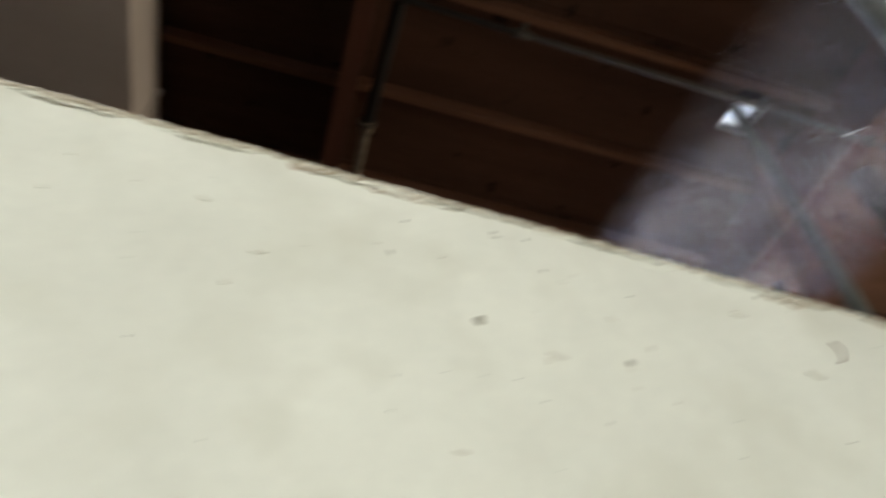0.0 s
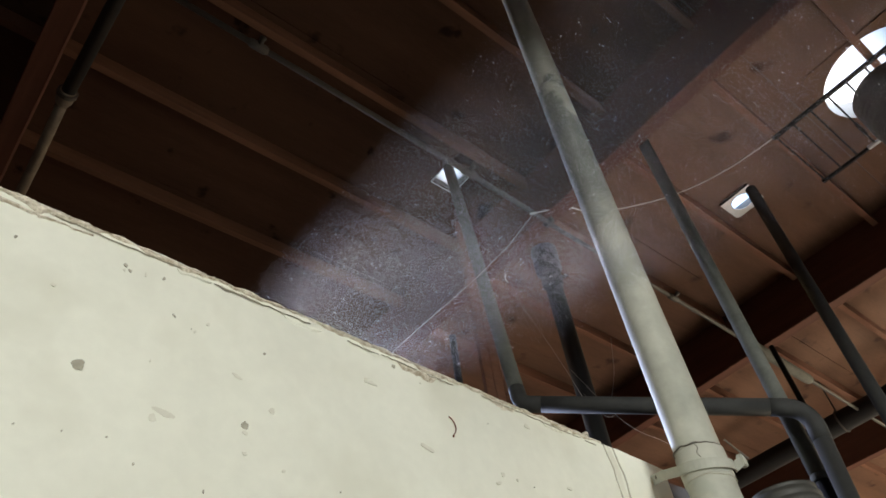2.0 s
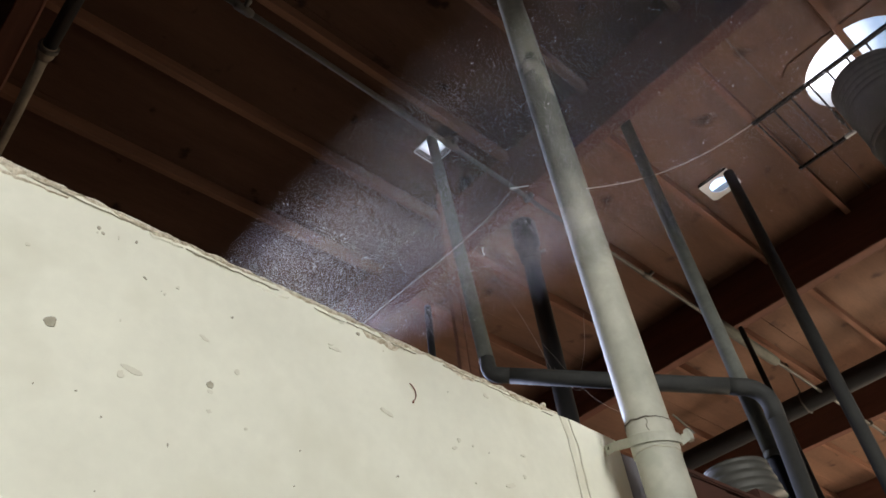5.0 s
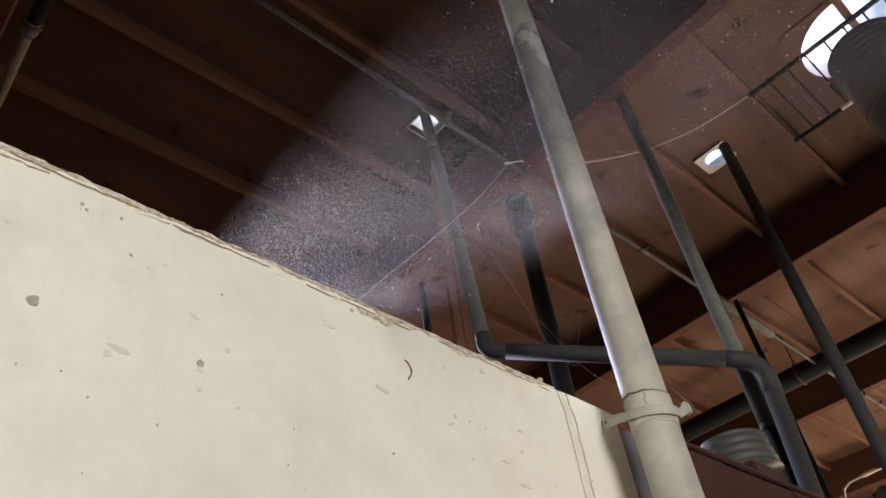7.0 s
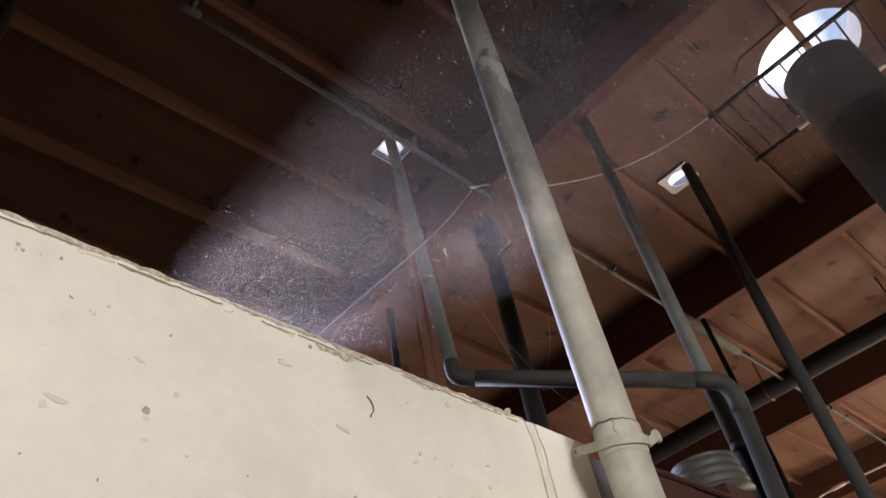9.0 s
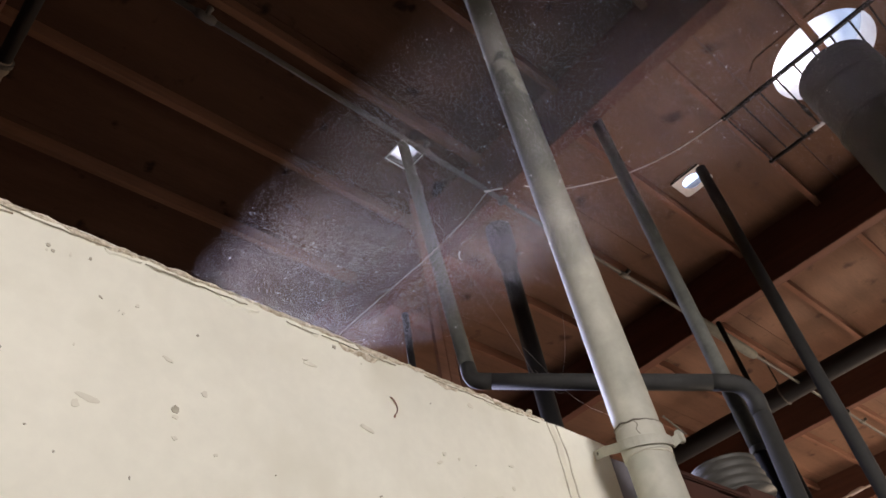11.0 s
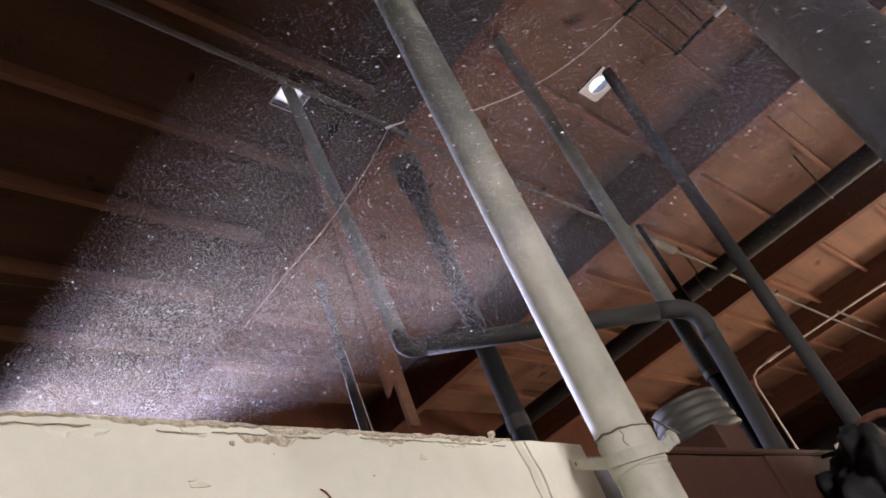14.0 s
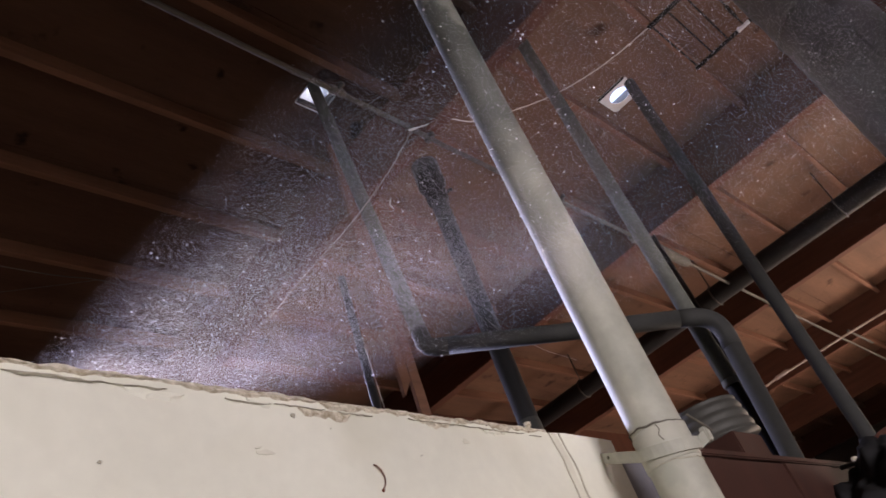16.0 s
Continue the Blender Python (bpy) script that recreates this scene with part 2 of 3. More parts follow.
def add_tube(bm, pts, radius, sides=20, cap=True, radii=None):
    pts = [Vector(p) for p in pts]
    n = len(pts)
    tang = [(pts[min(i + 1, n - 1)] - pts[max(i - 1, 0)]).normalized() for i in range(n)]
    ref = Vector((0, 0, 1)) if abs(tang[0].z) < 0.9 else Vector((1, 0, 0))
    u = (ref - tang[0] * ref.dot(tang[0])).normalized()
    rings = []
    for i in range(n):
        u = (u - tang[i] * u.dot(tang[i])).normalized()
        v = tang[i].cross(u)
        r = radii[i] if radii else radius
        rings.append([bm.verts.new(pts[i] + r * (math.cos(2 * math.pi * k / sides) * u + math.sin(2 * math.pi * k / sides) * v)) for k in range(sides)])
    for a, b in zip(rings, rings[1:]):
        for k in range(sides):
            bm.faces.new((a[k], a[(k + 1) % sides], b[(k + 1) % sides], b[k]))
    if cap:
        bm.faces.new(rings[0])
        bm.faces.new(rings[-1])
    return bm


def tube(pts, radius, sides=20, cap=True, radii=None):
    return add_tube(bmesh.new(), pts, radius, sides, cap, radii)


def bend(a, b, c, r, n=10):
    """Points of a rounded corner at b between a and c."""
    a, b, c = Vector(a), Vector(b), Vector(c)
    p, q = b + (a - b).normalized() * r, b + (c - b).normalized() * r
    return [(1 - t) ** 2 * p + 2 * t * (1 - t) * b + t * t * q for t in [k / n for k in range(n + 1)]]


# ---- structure ----
X0, X1, Y0, Y1, DECK = -7.0, 16.0, -18.0, 4.6, 4.82
# two unseen floors: dark to hold light back, pale to reflect it upwards
tagged(mesh_object("floor", box(X0 - 0.2, 3.5, Y0 - 0.2, Y1 + 0.2, -0.1, 0), M_FLOOR_DARK), "unseen floor made dark to bounce little light", "floor", kind="structure")
tagged(mesh_object("floor_store", box(3.5, X1 + 0.2, Y0 - 0.2, Y1 + 0.2, -0.1, 0), M_CONCRETE), "unseen pale floor added to bounce sunlight up at the roof", "floor", kind="structure")

HOLES = [(1.93, 1.81, 0.16), (3.6, 0.912, 0.16), (3.45, -0.1, 0.6)]


def sheet_with_holes(z0, z1, gap, sheet_y, xs):
    """Sheets between the purlins, cut away round the roof openings."""
    bm = bmesh.new()
    ys = [Y0 + sheet_y * k for k in range(60) if Y0 + sheet_y * k < Y1] + [Y1]
    for xa, xb in zip(xs, xs[1:]):
        for ya, yb in zip(ys, ys[1:]):
            cx = sorted({xa, xb, *[v for h in HOLES for v in (h[0] - h[2] / 2, h[0] + h[2] / 2) if xa < v < xb]})
            cy = sorted({ya, yb, *[v for h in HOLES for v in (h[1] - h[2] / 2, h[1] + h[2] / 2) if ya < v < yb]})
            for p, q in zip(cx, cx[1:]):
                for r, s in zip(cy, cy[1:]):
                    mx, my = (p + q) / 2, (r + s) / 2
                    if any(abs(mx - h[0]) < h[2] / 2 and abs(my - h[1]) < h[2] / 2 for h in HOLES):
                        continue
                    add_box(bm, p + gap * (p == xa), q - gap * (q == xb), r + gap * (r == ya), s - gap * (s == yb), z0, z1)
    return bm


BAYS = [X0, -4.87, -2.5, -0.13, 2.335, 4.52, 6.86, 9.29, 11.72, 14.15, X1]
# western sheets take the darker colour in place of shade
tagged(mesh_object("ceiling_old", sheet_with_holes(DECK, DECK + 0.016, 0.002, 1.22, BAYS[:5]), M_DIMPLY), "plywood roof deck of the dim bays, shade in its colour", "ceiling", kind="structure")
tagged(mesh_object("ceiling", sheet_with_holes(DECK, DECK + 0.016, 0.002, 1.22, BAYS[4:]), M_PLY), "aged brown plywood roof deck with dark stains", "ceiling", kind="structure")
tagged(mesh_object("roof", sheet_with_holes(DECK + 0.017, DECK + 0.06, -0.001, 1.22, BAYS), M_ROOF), "grey roofing felt over the deck", "roof", kind="structure")

# north wall with the high sun slot; added window and doorway let light in
OPEN_X, OPEN_Z = (0.288, 0.614), (2.047, 2.103)
kx, kz = SUN_DIR.x / SUN_DIR.y, SUN_DIR.z / SUN_DIR.y
ox0, ox1 = OPEN_X[0] + kx * Y1, OPEN_X[1] + kx * Y1
oz0, oz1 = OPEN_Z[0] + kz * Y1, OPEN_Z[1] + kz * Y1


def wall_with(name, label, rects, along, a0, a1, fixed, thick, mat, z1=DECK + 0.06):
    """Wall of blocks round rectangular openings (a0, a1, z0, z1)."""
    bm = bmesh.new()
    aa = sorted({a0, a1, *[v for r in rects for v in r[:2]]})
    zz = sorted({0.0, z1, *[v for r in rects for v in r[2:]]})
    for p, q in zip(aa, aa[1:]):
        for r, s in zip(zz, zz[1:]):
            if any(k[0] <= (p + q) / 2 <= k[1] and k[2] <= (r + s) / 2 <= k[3] for k in rects):
                continue
            if along == "x":
                add_box(bm, p, q, fixed, fixed + thick, r, s)
            else:
                add_box(bm, fixed, fixed + thick, p, q, r, s)
    return tagged(mesh_object(name, bm, mat), label, "wall", kind="structure")


# the unseen doorway throws sun on the floor to bounce up at the roof
wall_with("wall_north", "brown boarded workshop wall with a sun slot and added light openings", [(ox0, ox1, oz0, oz1), (1.65, 2.75, 3.55, 4.05), (5.6, 8.2, 0.0, 2.4)], "x", X0, X1, Y1, 0.05, M_BOARD)
wall_with("wall_south", "plain dark block wall", [], "x", X0, X1, Y0 - 0.2, 0.2, M_BLOCK)
wall_with("wall_east", "plain dark block wall", [], "y", Y0, Y1, X1, 0.2, M_BLOCK)
# low wall added out of view to frame the east lamp
wall_with("wall_inner", "unseen low block wall added to frame the east lamp", [(-2.4, 0.6, 0.88, 2.92)], "y", Y0, Y1, 11.4, 0.15, M_BLOCK, 3.15)
# hidden wall added to cut floor bounce towards the western roof
wall_with("wall_divider", "unseen low wall added to keep floor light off the western roof", [], "y", 0.86, Y1, 3.45, 0.1, M_BLOCK, 2.2)
# unseen slab added to block the sun from the north window
tagged(mesh_object("canopy", box(1.6, 2.9, Y1 + 0.052, Y1 + 1.6, 4.06, 4.09, 0.004), M_ROOF), "grey felt slab added outside to keep sun out of the window", "canopy", kind="structure")
# the opening in this closing wall is added for the west lamp
wall_with("wall_west", "dark block wall with an unseen opening added for the west lamp", [(-14.0, -9.0, 0.2, 3.0)], "y", Y0, Y1, X0 - 0.2, 0.2, M_BLOCK)

# purlins and joists
PURLINS = [-4.87, -2.5, -0.13, 2.335, 4.52, 6.86, 9.29, 11.72, 14.15]


first = tagged(mesh_object("roof_purlin", box(-0.045, 0.045, Y0, Y1, 4.43, DECK - 0.001, 0.004), M_PURLIN), "deep red-brown timber purlin under the roof deck", "beam", "roof purlins", "structure")
first.location.x = PURLINS[0]
for x in PURLINS[1:]:
    copy_thing(first, pose(x, 0, 0))

# girder added out of view to screen the deck from low light
girder = tagged(mesh_object("roof_girder", box(X0, X1, -0.1, 0.1, 3.85, DECK - 0.002, 0.006), M_PURLIN), "unseen deep brown girder added to block light from the roof", "beam", "", "structure")
girder.location.y = -10.2
# boards added behind the camera to block the low lamp from the roof
tagged(mesh_object("wall_bulkhead", box(X0, X1, -2.65, -2.55, 3.0, DECK - 0.002, 0.006), M_BOARD), "unseen dark boards added to shade the roof and upper pipes", "wall", kind="structure")


def joist_bay(xa, xb, y_first, wood, label):
    length = xb - xa - 0.09
    bm = bmesh.new()
    add_box(bm, -length / 2, length / 2, -0.019, 0.019, 4.732, DECK - 0.001, 0.002)
    ob = tagged(mesh_object("roof_joist", bm, wood), label, "beam", "roof joists", "structure")
    ys = []
    y = y_first
    while y > Y0 + 0.2:
        y -= 0.61
    while y < Y1 - 0.1:
        if y > Y0 + 0.1:
            ys.append(y)
        y += 0.61
    ob.location = ((xa + xb) / 2, ys[0], 0)
    for v in ys[1:]:
        copy_thing(ob, pose((xa + xb) / 2, v, 0))


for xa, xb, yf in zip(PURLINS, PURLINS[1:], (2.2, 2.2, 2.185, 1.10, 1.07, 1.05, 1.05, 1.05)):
    # western bays get the joists with shade in their colour
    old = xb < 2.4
    joist_bay(xa, xb, yf, M_DIMJOIST if old else M_JOIST, "timber joist with shade in its colour, under the dim plywood deck" if old else "rough brown timber joist fixed under the plywood deck")

# ---- painted partition wall in front of the camera ----
TOP = 2.25


def wall_y(x):
    return 0.707 + 0.033 * x


WX0, WX1 = -3.2, 1.24


def partition():
    bm = bmesh.new()
    nx = 180
    zs = [0.0, 0.6, 1.2, 1.6, 1.9, 2.05, 2.15, 2.2, 2.23, TOP]
    front, back = [], []
    for i in range(nx + 1):
        x = WX0 + (WX1 - WX0) * i / nx
        wob = 0.006 * (noise.noise(Vector((x * 3, 0, 5))) + 0.7 * noise.noise(Vector((x * 14, 3, 5))))
        cf, cb = [], []
        for z in zs:
            k = max(0, (z - 2.0) / 0.25)
            bulge = 0.0012 * noise.noise(Vector((x * 2.2, z * 2.2, 1)))
            zz = z + wob * k
            cf.append(bm.verts.new((x, wall_y(x) + bulge - 0.0015 * k * k * noise.noise(Vector((x * 9, z * 4, 8))), zz)))
            cb.append(bm.verts.new((x, wall_y(x) + 0.11, zz)))
        front.append(cf)
        back.append(cb)
    for i in range(nx):
        for j in range(len(zs) - 1):
            bm.faces.new((front[i][j], front[i + 1][j], front[i + 1][j + 1], front[i][j + 1]))
            bm.faces.new((back[i][j], back[i][j + 1], back[i + 1][j + 1], back[i + 1][j]))
        bm.faces.new((front[i][-1], front[i + 1][-1], back[i + 1][-1], back[i][-1]))
    for c, d in ((front[0], back[0]), (front[-1], back[-1])):
        for j in range(len(zs) - 1):
            bm.faces.new((c[j], c[j + 1], d[j + 1], d[j]))
    return bm


wall_partition = tagged(mesh_object("wall_partition", partition(), M_WALL, False), "cream painted plasterboard partition with scuffed face and torn top edge", "wall", kind="structure")


def ragged_strip(x0, x1, z_top, height, proud, seed, step=0.004, depth=0.004, rough=0.8):
    """Broken strip of plaster along the wall face, with a torn lower edge."""
    bm = bmesh.new()
    rows = []
    n = max(4, int((x1 - x0) / step))
    for i in range(n + 1):
        x = x0 + (x1 - x0) * i / n
        k = noise.noise(Vector((x * 14, seed, 0))) + 0.7 * noise.noise(Vector((x * 50, seed, 4))) + 0.5 * noise.noise(Vector((x * 140, seed, 5)))
        h = max(0.0008, height * (0.75 + rough * k)) * min(1, 9 * i / n, 9 * (n - i) / n)
        zt = z_top + 0.0016 * noise.noise(Vector((x * 30, seed, 9))) + 0.0012 * noise.noise(Vector((x * 110, seed, 6)))
        y = wall_y(x) - proud - 0.0022 * abs(noise.noise(Vector((x * 60, seed, 2))))
        rows.append([bm.verts.new(c) for c in ((x, y + depth, zt), (x, y, zt), (x, y - 0.0012, zt - h * 0.6), (x, y + 0.001, zt - h), (x, y + depth, zt - h))])
    for a, b in zip(rows, rows[1:]):
        for j in range(5):
            bm.faces.new((a[j], b[j], b[(j + 1) % 5], a[(j + 1) % 5]))
    bm.faces.new(rows[0])
    bm.faces.new(rows[-1])
    return bm


# dark backing added behind the partition to stop light bouncing to the roof
bm = bmesh.new()
add_box(bm, WX0, WX1, 0, 0.012, 0, TOP - 0.012)
for v in bm.verts:
    v.co.y += wall_y(v.co.x) + 0.111
part("back_board", bm, M_BOARD, wall_partition, "unseen dark backing added to soak up light")

# torn top edge: a bead of old plaster, paper lips and broken patches
bead_pts = []
for i in range(900):
    x = -1.6 + (WX1 - 0.2 + 1.6) * i / 899
    bead_pts.append((x, wall_y(x) + 0.001 + 0.002 * noise.noise(Vector((x * 18, 1, 1))), TOP + 0.003 * noise.noise(Vector((x * 7, 2, 1))) + 0.0016 * noise.noise(Vector((x * 60, 2, 1)))))
part("edge_bead", tube(bead_pts, 0.003, 7, radii=[max(0.0008, 0.0028 + 0.002 * noise.noise(Vector((p[0] * 45, 7, 1))) + 0.0012 * noise.noise(Vector((p[0] * 160, 7, 1)))) for p in bead_pts]), M_LIP, wall_partition, "cracked tan bead along the top edge")
rs = random.Random(5)
x = -1.5
while x < 1.0:
    w = rs.uniform(0.04, 0.22)
    part("torn_lip", ragged_strip(x, min(x + w, 1.02), TOP - rs.uniform(0.0, 0.003), rs.uniform(0.004, 0.01), 0.0012, x * 7), rs.choice((M_LIP, M_LIP, M_WALL)), wall_partition, "torn paper and plaster edge")
    x += w * rs.uniform(0.8, 1.15)
x = -1.4
while x < 1.0:
    w = rs.uniform(0.03, 0.13)
    part("flake", ragged_strip(x, min(x + w, 1.02), TOP - rs.uniform(0.006, 0.014), rs.uniform(0.004, 0.012), 0.0008, x * 11 + 30), rs.choice((M_PLASTER, M_LIP, M_WALL)), wall_partition, "loose flake of old paint")
    x += w + rs.uniform(0.0, 0.12)
x = -1.4
while x < 1.0:
    w = rs.uniform(0.05, 0.2)
    part("crack", ragged_strip(x, min(x + w, 1.02), TOP - rs.uniform(0.008, 0.017), rs.uniform(0.0014, 0.0036), 0.0018, x * 5 + 50, depth=0.001, rough=1.2), M_SCUFF, wall_partition, "dark crack under the torn edge")
    x += w + rs.uniform(0.0, 0.1)


# seam with peeling tape near the wall's end
def seam(x, width, seed, proud):
    bm = bmesh.new()
    rows = []
    for i in range(121):
        z = TOP - 0.002 - i * 0.008
        k = 0.006 * noise.noise(Vector((z * 7, seed, 0))) + 0.003 * noise.noise(Vector((z * 25, seed, 3)))
        w = width * (0.6 + 0.8 * abs(noise.noise(Vector((z * 12, seed, 7)))))
        xa = x + k + 0.012 * max(0, (z - 2.2) / 0.05) * -1
        rows.append([bm.verts.new((q, wall_y(q) - p, z)) for q, p in ((xa - w / 2, -0.001), (xa - w / 2, proud), (xa + w / 2, proud + 0.001), (xa + w / 2, -0.001))])
    for a, b in zip(rows, rows[1:]):
        for j in range(3):
            bm.faces.new((a[j], b[j], b[j + 1], a[j + 1]))
    return bm


part("seam_tape", seam(1.07, 0.016, 1.0, 0.0008), M_SMEAR, wall_partition, "peeling joint tape")
part("crack", seam(1.057, 0.0026, 3.0, 0.0012), M_SCUFF, wall_partition, "dark open joint")
part("crack", seam(1.083, 0.003, 4.0, 0.0014), M_SCUFF, wall_partition, "dark open joint")


# scuffs and chips on the painted face
def blot(bm, x, z, r, seed, stretch=1.0, turn=0.0, proud=0.0012):
    pts = []
    for k in range(14):
        a = 2 * math.pi * k / 14
        q = r * (0.75 + 0.5 * noise.noise(Vector((math.cos(a) * 1.3, math.sin(a) * 1.3, seed))))
        dx, dz = q * math.cos(a) * stretch, q * math.sin(a)
        px, pz = x + dx * math.cos(turn) - dz * math.sin(turn), z + dx * math.sin(turn) + dz * math.cos(turn)
        pts.append((px, pz))
    outer = [bm.verts.new((px, wall_y(px) - proud, pz)) for px, pz in pts]
    inner = [bm.verts.new((px, wall_y(px) + 0.006, pz)) for px, pz in pts]
    bm.faces.new(outer)
    for k in range(14):
        bm.faces.new((outer[k], outer[(k + 1) % 14], inner[(k + 1) % 14], inner[k]))


MARKS = [(0.121, 2.057, 0.0075, 1.2), (0.313, 2.049, 0.006, 1.0), (0.138, 2.212, 0.003, 1.3), (0.144, 2.206, 0.0032, 0.8), (0.185, 2.215, 0.0028, 1.0), (0.544, 2.227, 0.004, 1.0), (0.02, 2.19, 0.0022, 1.0), (0.33, 2.16, 0.0022, 1.0)]
bm = bmesh.new()
for k, (x, z, r, s) in enumerate(MARKS):
    blot(bm, x, z, r, k * 2.7, s, 0.3 * k, 0.0016)
rm = random.Random(11)
for k in range(60):
    blot(bm, rm.uniform(-0.9, 1.15), rm.uniform(1.55, 2.2), rm.choice((0.0008, 0.0012, 0.0016, 0.001)), k * 1.3 + 40, rm.choice((1, 1, 1.6, 3)), rm.uniform(0, 3), 0.0016)
tagged(part("scuff_marks", bm, M_SCUFF, wall_partition, "grey-brown chips and dents in the paint"), kind="stuff")
bm = bmesh.new()
for k in range(55):
    blot(bm, rm.uniform(-0.7, 1.0), rm.triangular(1.7, 2.235, 2.2), rm.uniform(0.0015, 0.0055), k * 1.9 + 7, rm.choice((0.5, 1, 1.5, 3.5)), rm.uniform(-0.4, 0.4), 0.0014)
tagged(part("smear_marks", bm, M_SMEAR, wall_partition, "faint grey-brown smears in the paint"), kind="stuff")
hk = [(0.645, 2.172), (0.652, 2.168), (0.657, 2.158), (0.655, 2.148), (0.651, 2.143)]
part("rusty_hook", tube(curve_points([(x, wall_y(x) - 0.003, z) for x, z in hk], 4), 0.0009, 8), M_RUST, wall_partition, "small rusty hook")
bm = bmesh.new()
blot(bm, 0.652, 2.142, 0.0028, 3.3, 0.7, 0, 0.002)
part("rust_stain", bm, M_RUST, wall_partition, "small rust stain")
nail = thing("nail", "pale nail head standing on the partition's top edge", "nail", at=(1.012, wall_y(1.012) + 0.01, TOP))
part("shank", tube([(0, 0, -0.004), (0, 0, 0.012)], 0.003, 8), M_LIP, nail)
part("head", tube([(0, 0, 0.012), (0.001, 0, 0.017)], 0.006, 10), M_LIP, nail)

# ---- pipes ----
P1 = (1.136, 0.611)


def sleeve(r, z0, z1, flare=0.0):
    return tube([(0, 0, z0), (0, 0, z0 + 0.003), (0, 0, (z0 + z1) / 2), (0, 0, z1 - 0.003), (0, 0, z1)], r, 40, radii=[r - 0.002, r, r + flare, r, r - 0.002])


vent_pipe = thing("vent_pipe", "vertical vent pipe, cream painted with a worn grey stretch", "pipe", at=(P1[0], P1[1], 0))
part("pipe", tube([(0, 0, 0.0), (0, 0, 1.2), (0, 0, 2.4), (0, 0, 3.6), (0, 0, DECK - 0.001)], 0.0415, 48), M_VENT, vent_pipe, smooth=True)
coupling = part("coupling", sleeve(0.0438, 2.128, 2.186), M_PIPE_CREAM, vent_pipe, "painted coupling sleeve with cracked joint", True)
for z, seed in ((2.187, 1), (2.127, 2)):
    ring = [(0.0428 * math.cos(a), 0.0428 * math.sin(a), z + 0.006 * math.sin(a - 0.4) + 0.003 * noise.noise(Vector((math.cos(a) * 3, math.sin(a) * 3, seed)))) for a in [2 * math.pi * k / 60 for k in range(61)]]
    part("joint_line", tube(ring, 0.0016 if seed == 1 else 0.0007, 6), M_GRIME if seed == 1 else M_SCUFF, coupling, "dark cracked paint line")
part("crack", tube(curve_points([(-0.0438 * math.cos(a), -0.0438 * math.sin(a), z) for a, z in ((0.45, 2.184), (0.52, 2.176), (0.42, 2.168), (0.5, 2.158))], 4), 0.0007, 6), M_GRIME, coupling, "dark crack in the paint")

pipe_strap = thing("pipe_strap", "cream painted flat metal strap holding the vent pipe to the partition", "bracket", at=(1.17, 0.742, 2.186))
sp = [(1.178, 0.742), (1.13, 0.69)]
for k in range(15):
    a = radians(146 + 157 * k / 14)
    sp.append((P1[0] + 0.0482 * math.cos(a), P1[1] + 0.0482 * math.sin(a)))
sp += [(1.168, 0.556), (1.178, 0.56)]
drops = [0.022, -0.005] + [-0.0285 - 0.0165 * math.sin(math.pi * (k + 1) / 20) for k in range(15)] + [-0.034, -0.03]


def flat_strap(pts, z0, z1, thick):
    bm = bmesh.new()
    rows = []
    n = len(pts)
    for i, p in enumerate(pts):
        a, b = Vector(pts[max(i - 1, 0)]), Vector(pts[min(i + 1, n - 1)])
        d = (b - a).normalized()
        nrm = Vector((d.y, -d.x)) * thick / 2
        drop = drops[i]
        q = Vector(p)
        rows.append([bm.verts.new((c.x - 1.17, c.y - 0.742, z + drop)) for c, z in ((q + nrm, z0), (q + nrm, z1), (q - nrm, z1), (q - nrm, z0))])
    for a, b in zip(rows, rows[1:]):
        for j in range(4):
            bm.faces.new((a[j], a[(j + 1) % 4], b[(j + 1) % 4], b[j]))
    bm.faces.new(rows[0])
    bm.faces.new(rows[-1])
    return bm


part("band", flat_strap(sp, -0.0095, 0.0095, 0.004), M_PIPE_CREAM, pipe_strap)
part("lug", box(-0.004, 0.011, -0.19, -0.178, -0.043, -0.02, 0.002), M_PIPE_CREAM, pipe_strap, "clamp lug at the end of the strap")
part("bolt", tube([(-0.035, -0.187, -0.002), (0.014, -0.192, -0.028)], 0.0018, 8), M_GRIME, pipe_strap, "thin rusty pin")
part("screw", tube([(-0.012, -0.02, 0.012), (-0.016, -0.024, 0.012)], 0.003, 10), M_GRIME, pipe_strap, "dark screw head")


def riser(name, pts, r, mat, label):
    t = thing(name, label, "pipe", at=pts[0])
    o = Vector(pts[0])
    part("pipe", tube([Vector(p) - o for p in pts], r, 28), mat, t, smooth=True)
    return t


P2 = (2.41, 0.88)
riser_pipe = riser("riser_pipe", [(P2[0], P2[1], 2.58), (P2[0], P2[1], 3.4), (P2[0], P2[1], 4.575)], 0.029, M_PIPE_GREY, "weathered grey riser pipe with an open top below the deck")
part("pipe", tube([(0, 0, -2.58), (0, 0, -1.2), (0, 0, 0.012)], 0.024, 24), M_BLACK, riser_pipe, "black lower length", True)
part("lip", tube([(0, 0, 0.0), (0, 0, 0.004), (0, 0, 0.02), (0, 0, 0.024)], 0.03, 28, radii=[0.0285, 0.0305, 0.0305, 0.0285]), M_PIPE_GREY, riser_pipe, smooth=True)
riser("riser_pipe", [(3.17, 0.805, 0), (3.21, 0.798, 2.3), (3.345, 0.772, 4.62)], 0.031, M_PIPE_DARK, "dark grey riser pipe rising in front of a white roof flashing")
riser("drop_pipe", [(4.46, 1.47, 0), (4.46, 1.47, 2.0), (4.46, 1.47, 4.385)], 0.018, M_BLACK, "black pipe dropping from the conduit sleeve")

